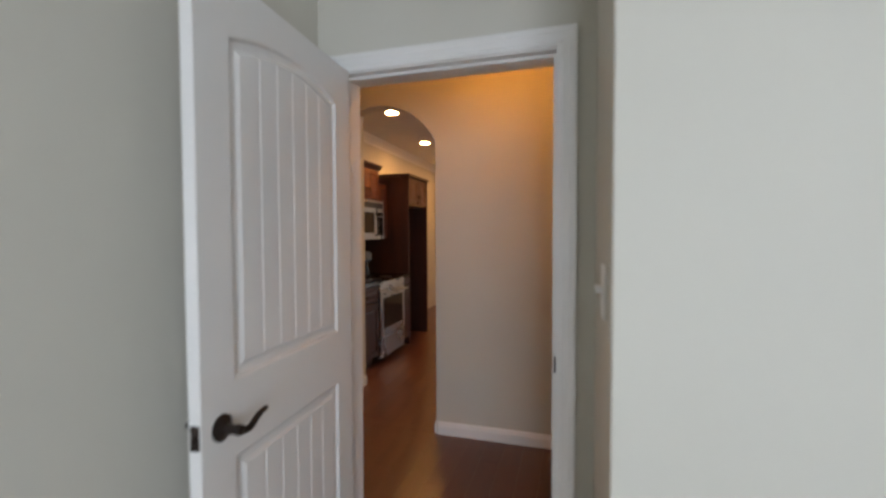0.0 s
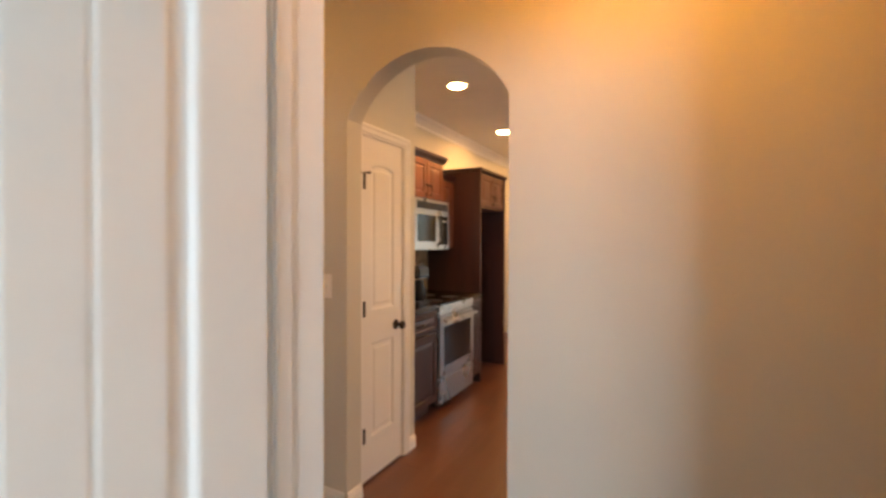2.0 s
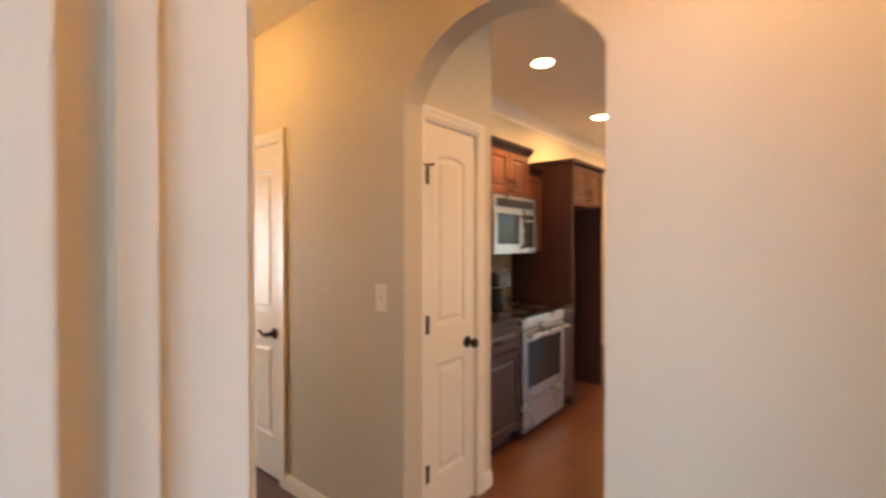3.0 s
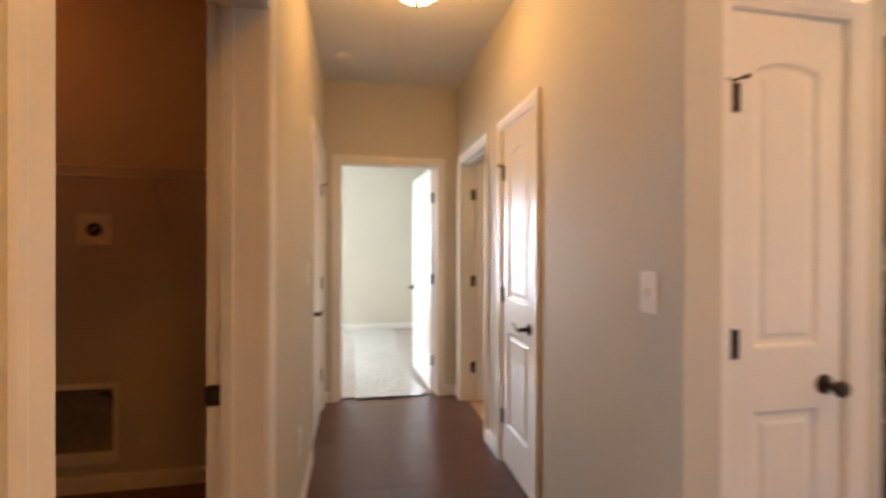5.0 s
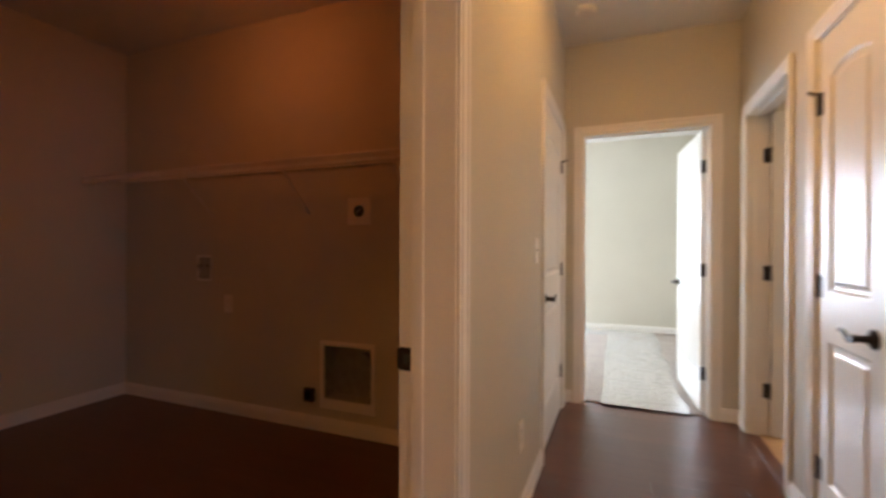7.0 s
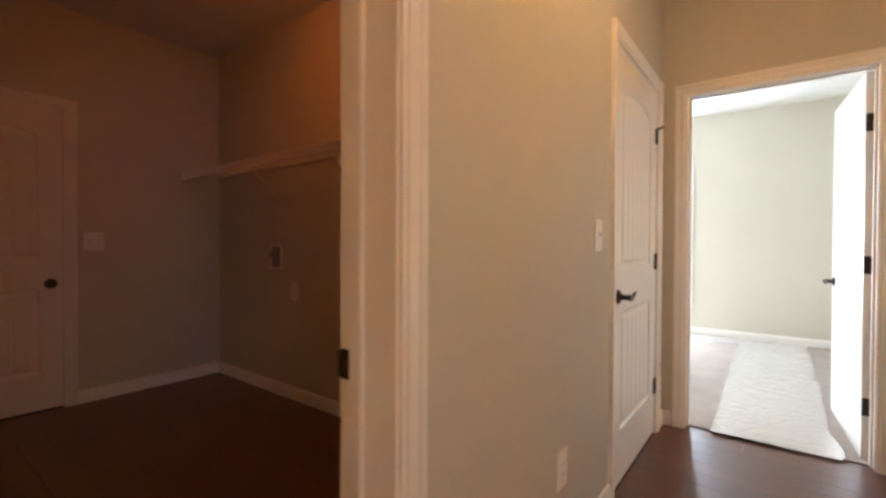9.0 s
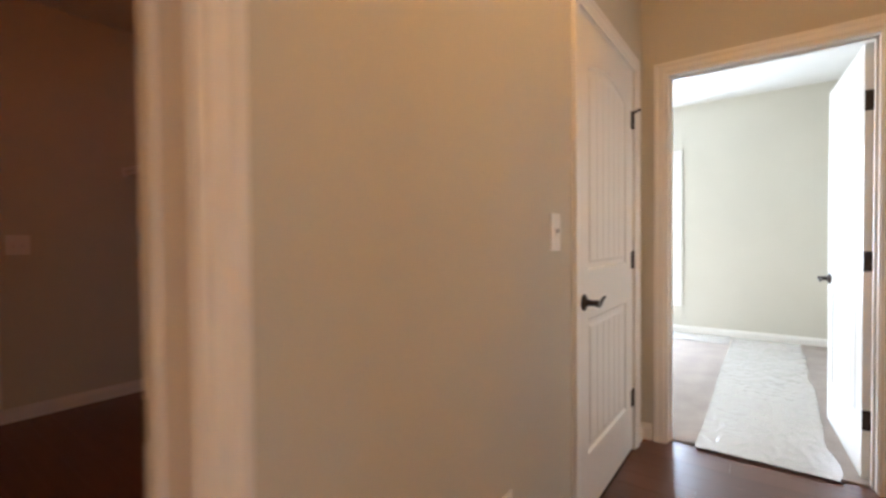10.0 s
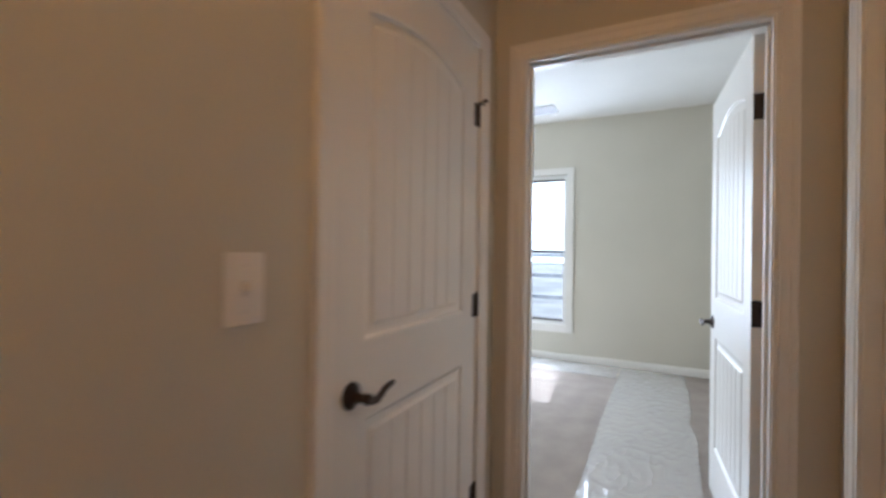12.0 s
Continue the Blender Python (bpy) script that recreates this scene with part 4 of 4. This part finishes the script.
def microwave():
    y0, y1 = STV0, STV1 - 0.045
    w = y1 - y0
    root = thing("microwave", (-1.965, y0, 1.36), 90, "stainless over-the-range microwave with a dark window", "microwave")
    h = 0.458
    split = w * 0.66
    part("body", boxes((0.0, w, 0.02, 0.39, 0.0, h), bevel=0.004), M_BLACK, root)
    part("top_trim", boxes((0.0, w, -0.012, 0.02, h - 0.115, h), bevel=0.006), M_STEEL, root, "stainless vent surround")
    grille = part("vent_grille", boxes((0.05, w - 0.03, -0.0135, -0.011, h - 0.092, h - 0.028), bevel=0.001), M_BLACK, root, "black vent grille")
    for i in range(4):
        z = h - 0.086 + 0.015 * i
        part("slat", boxes((0.054, w - 0.034, -0.017, -0.0137, z, z + 0.007), bevel=0.001), M_BLACK, grille)
    dr = part("door", boxes((0.0, split, -0.020, 0.02, 0.0, h - 0.118), bevel=0.008), M_STEEL, root, "stainless door")
    part("window", boxes((0.045, split - 0.06, -0.0235, -0.016, 0.075, h - 0.145), bevel=0.003), M_BLACKGLASS, dr, "dark glass window")
    part("handle", tube([(split - 0.022, -0.018, 0.035), (split - 0.018, -0.052, 0.075), (split - 0.014, -0.062, h / 2 - 0.06), (split - 0.018, -0.052, h - 0.19), (split - 0.022, -0.018, h - 0.15)], 0.011, 12), M_BLACK, dr, "black curved handle")
    panel = part("control_panel", boxes((split + 0.003, w, -0.018, 0.02, 0.0, h - 0.118), bevel=0.006), M_STEEL, root, "stainless control panel")
    part("display", boxes((split + 0.022, w - 0.035, -0.0205, -0.014, h - 0.185, h - 0.140), bevel=0.002), M_BLACKGLASS, panel)
    part("keypad", boxes((split + 0.022, w - 0.035, -0.0205, -0.014, 0.045, h - 0.195), bevel=0.002), M_BLACKGLASS, panel)
    return root


microwave()
w = STV1 - 0.045 - STV0
cabinet("wall_cabinet", STV0, STV1 - 0.045, 1.822, 2.20, 0.33, -2.03, [(0.006, w / 2 - 0.002, 0.01, 0.37, w / 2 - 0.035, 0.09, True), (w / 2 + 0.002, w - 0.006, 0.01, 0.37, w / 2 + 0.035, 0.09, True)], M_CHERRY,
        "cherry wall cabinet with two raised-panel doors above the microwave", crown=0.06)
w = FP0 - STV1 + 0.036
cabinet("wall_cabinet", STV1 - 0.039, FP0 - 0.003, 1.37, 2.06, 0.30, -2.06, [(0.006, w - 0.006, 0.01, 0.68, 0.05, 0.12, True)], M_CHERRY, "narrow cherry wall cabinet beside the tall panel", crown=0.05)
w = STV0 - B0 - 0.004
cabinet("wall_cabinet", B0, STV0 - 0.003, 1.37, 2.06, 0.30, -2.06, [(0.006, w - 0.006, 0.01, 0.68, w - 0.05, 0.12, True)], M_CHERRY, "cherry wall cabinet beside the pantry wall", crown=0.05)
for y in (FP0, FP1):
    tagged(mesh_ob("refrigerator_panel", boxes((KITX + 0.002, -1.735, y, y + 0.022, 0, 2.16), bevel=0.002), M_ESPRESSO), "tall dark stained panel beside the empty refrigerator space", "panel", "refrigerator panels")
w = FP1 - FP0 - 0.026
cabinet("bridge_cabinet", FP0 + 0.024, FP1 - 0.002, 1.79, 2.16, 0.58, -1.765, [(0.006, w / 2 - 0.002, 0.02, 0.355, w / 2 - 0.04, 0.10, True), (w / 2 + 0.002, w - 0.006, 0.02, 0.355, w / 2 + 0.04, 0.10, True)], M_CHERRY,
        "cherry cabinet with two doors over the empty refrigerator space")
tagged(mesh_ob("panel_crown", boxes((KITX + 0.002, -1.715, FP0 - 0.02, FP1 + 0.042, 2.1605, 2.195), bevel=0.006), M_ESPRESSO), "dark crown board on the tall cabinet", "trim", kind="structure")
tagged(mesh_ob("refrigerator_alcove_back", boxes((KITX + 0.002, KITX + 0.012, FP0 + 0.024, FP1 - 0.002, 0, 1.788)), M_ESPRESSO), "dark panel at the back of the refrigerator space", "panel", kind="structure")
# crown moulding along the kitchen's ceiling
bm = extrude_profile([(0.0, -0.11), (-0.012, -0.11), (-0.016, -0.085), (-0.050, -0.040), (-0.072, -0.018), (-0.080, 0.0), (0.0, 0.0)], OUT_N - PAN_END)
bm = moved(bm, Matrix.Translation((KITX, PAN_END, CEIL)) @ Matrix.Rotation(radians(90), 4, "Z"))
tagged(mesh_ob("crown_moulding", bm, M_TRIM), "white crown moulding along the kitchen ceiling", "trim", kind="structure")

# coffee maker on the counter
cm = thing("coffee_maker", (-1.885, 4.46, 0.915), 90, "black drip coffee maker on the granite counter", "coffee maker")
part("base", boxes((-0.09, 0.09, -0.12, 0.11, 0.0, 0.035), bevel=0.012), M_BLACK, cm)
part("tower", boxes((-0.085, 0.085, 0.02, 0.11, 0.03, 0.30), bevel=0.012), M_BLACK, cm)
part("brew_head", boxes((-0.09, 0.09, -0.11, 0.11, 0.225, 0.32), bevel=0.018), M_BLACK, cm)
part("band", boxes((-0.091, 0.091, -0.112, -0.02, 0.222, 0.236), bevel=0.002), M_BLACKGLASS, cm)
part("carafe", moved(lathe([(0.0, 0.037), (0.055, 0.037), (0.066, 0.07), (0.062, 0.13), (0.045, 0.18), (0.048, 0.20), (0.0, 0.205)], 28), Matrix.Translation((0, -0.05, 0))), M_BLACKGLASS, cm)

wall_plate("outlet", (KITX + 0.012, 5.38, 1.14), 90, "white outlet on the tiled backsplash")

# ---- second bedroom ----


def film_sheet(name, x0, x1, nx, ny, edge_a, edge_b, lift, label):
    """Wrinkled film over the carpet from x0 to x1, between two uneven edges."""
    bm = bmesh.new()
    rows = []
    for i in range(nx + 1):
        t = i / nx
        x = x0 + (x1 - x0) * t
        ya, yb = edge_a(t), edge_b(t)
        row = []
        for j in range(ny + 1):
            y = ya + (yb - ya) * j / ny
            ridge = 1.0 - abs(noise.noise(Vector((x * 9.0 + 0.8 * noise.noise(Vector((x * 3, y * 3, 7.0))), y * 17.0, 1.0)))) * 3.2
            z = lift + 0.0040 * max(0.0, ridge) ** 2 + 0.0010 * noise.noise(Vector((x * 34, y * 44, 4.0)))
            row.append(bm.verts.new((x, y, max(z, lift - 0.002))))
        rows.append(row)
    for a, b in zip(rows, rows[1:]):
        for j in range(ny):
            bm.faces.new((a[j], a[j + 1], b[j + 1], b[j]))
    return tagged(mesh_ob(name, bm, M_FILM, smooth=True), label, "plastic film", "film on the carpet")


film_sheet("protective_film", W0 + 0.10, FARX + 0.05, 260, 56,
           lambda t: 2.300 - 0.02 * t + 0.006 * math.sin(t * 9),
           lambda t: 2.885 + 0.010 * math.sin(t * 17 + 1) + 0.012 * math.sin(t * 31) * (1 - t) + 0.006 * math.sin(t * 41), 0.0125,
           "wrinkled clear plastic film runner on carpet from the door")
film_sheet("protective_film", -7.13, FARX + 0.02, 40, 150,
           lambda t: -0.60 + 0.02 * math.sin(t * 5), lambda t: 2.272 + 0.004 * math.sin(t * 14), 0.0125,
           "clear plastic film strip over the carpet along the far wall")


def ceiling_fan(at):
    root = thing("ceiling_fan", at, 0, "pale five-blade ceiling fan at rest", "ceiling fan")
    part("canopy", lathe([(0.0, 0.0), (0.07, 0.0), (0.065, -0.03), (0.03, -0.05), (0.0, -0.05)], 28), M_FAN, root)
    part("rod", lathe([(0.011, -0.05), (0.011, -0.20)], 14), M_FAN, root)
    part("motor", lathe([(0.0, -0.19), (0.05, -0.195), (0.11, -0.22), (0.125, -0.26), (0.11, -0.30), (0.06, -0.33), (0.0, -0.335)], 32), M_FAN, root)
    for i in range(5):
        a = radians(72 * i + 84)
        bl = boxes((0.20, 0.66, -0.062, 0.062, -0.004, 0.004), bevel=0.003)
        bl = moved(bl, Matrix.Translation((0, 0, -0.335)) @ Matrix.Rotation(a, 4, "Z") @ Matrix.Rotation(radians(-14), 4, "X"))
        part("blade", bl, M_FAN, root)
        ir = moved(boxes((0.08, 0.24, -0.02, 0.02, -0.004, 0.004), bevel=0.002), Matrix.Translation((0, 0, -0.325)) @ Matrix.Rotation(a, 4, "Z"))
        part("blade_iron", ir, M_BRONZE, root)
    return root


ceiling_fan((-6.15, 1.24, CEIL))

# ---- floor planks, backsplash tiles ----
floor = tagged(mesh_ob("floor", boxes((W1, E0, S1, N0, -0.02, -0.008), (LAUX, -0.825, LAUY, S0, -0.02, -0.008), (KITX, OUT_E, N1, OUT_N, -0.02, -0.008), (LAU_L, LAU_R, S0, S1, -0.02, -0.008), (BED_L, BED_R, S0 + 0.05, S1, -0.02, -0.008), (BATH_L, BATH_R, N0, N0 + 0.07, -0.02, -0.008), (W0 + 0.06, W1, END_L, END_R, -0.02, -0.008), (ARCH_L, ARCH_R, N0, N1, -0.02, -0.008)), M_SUBFLOOR),
               "dark reddish-brown hardwood plank floor", "floor", kind="structure")


def plank_mesh(w, length):
    bm = boxes((0.0003, w - 0.0003, 0.0003, length - 0.0003, -0.010, 0.0), bevel=0.0)
    top = [e for e in bm.edges if all(v.co.z > -0.001 for v in e.verts)]
    bmesh.ops.bevel(bm, geom=top, offset=0.0005, segments=1, affect="EDGES")
    me = bpy.data.meshes.new("plank")
    bm.to_mesh(me)
    bm.free()
    me.materials.append(M_FLOOR)
    return me


PLANK_W = 0.125
rng = random.Random(7)
plank_cache = {}
far_planks = []


def lay(x0, x1, y0, y1, near, y_start):
    """Planks along y over a rectangle."""
    i = math.floor(x0 / PLANK_W)
    while i * PLANK_W < x1 - 1e-6:
        a, b = max(x0, i * PLANK_W), min(x1, (i + 1) * PLANK_W)
        y = y_start - ((i * 37) % 11) / 11.0 * 1.2
        while y < y1:
            c, d = max(y, y0), min(y + 1.2, y1)
            if d - c > 0.01 and b - a > 0.004:
                if near:
                    key = (round(b - a, 3), round(d - c, 3))
                    if key not in plank_cache:
                        plank_cache[key] = plank_mesh(*key)
                    ob = new("plank", plank_cache[key])
                    ob.location = (a, c, 0)
                    ob.parent = floor
                else:
                    far_planks.append((a + 0.0006, b - 0.0006, c + 0.0006, d - 0.0006, -0.010, 0.0))
            y += 1.2
        i += 1


lay(W1, E0, S1, N0, True, S1)
lay(ARCH_L, ARCH_R, N0, N1, True, N0)
lay(LAU_L, LAU_R, S0, S1, True, S0)
lay(BED_L, BED_R, S0 + 0.05, S1, True, S0)
lay(BATH_L, BATH_R, N0, N0 + 0.07, True, N0)
lay(W0 + 0.06, W1, END_L, END_R, True, S1)
lay(KITX, -0.2, N1, 7.0, True, N1)
lay(KITX, OUT_E, 7.0, OUT_N, False, N1)
lay(-0.2, OUT_E, N1, 7.0, False, N1)
lay(LAUX, -0.825, LAUY, S0, False, LAUY)
verts, faces = [], []
for x0, x1, y0, y1, z0, z1 in far_planks:
    k = len(verts)
    verts += [(x0, y0, z0), (x1, y0, z0), (x1, y1, z0), (x0, y1, z0), (x0, y0, z1), (x1, y0, z1), (x1, y1, z1), (x0, y1, z1)]
    faces += [(k + 4, k + 5, k + 6, k + 7), (k, k + 1, k + 5, k + 4), (k + 1, k + 2, k + 6, k + 5), (k + 2, k + 3, k + 7, k + 6), (k + 3, k, k + 4, k + 7)]
me = bpy.data.meshes.new("planks")
me.from_pydata(verts, [], faces)
me.materials.append(M_FLOOR)
rest = new("planks", me)
rest.parent = floor
tagged(rest, kind="stuff")

splash = tagged(mesh_ob("backsplash", boxes((KITX, KITX + 0.006, B0, FP0, 0.915, 1.37)), M_GROUT), "brown slate tile backsplash above the counter", "backsplash", kind="structure")
T = 0.101
bm = boxes((0, 0.006, 0.002, T - 0.002, 0.002, T - 0.002), bevel=0.001)
tile_me = bpy.data.meshes.new("tile")
bm.to_mesh(tile_me)
bm.free()
tile_me.materials.append(M_TILE)
for i in range(int((FP0 - B0) / T)):
    for j in range(4):
        tl = new("tile", tile_me)
        tl.location = (KITX + 0.006, B0 + i * T, 0.93 + j * T)
        tl.parent = splash
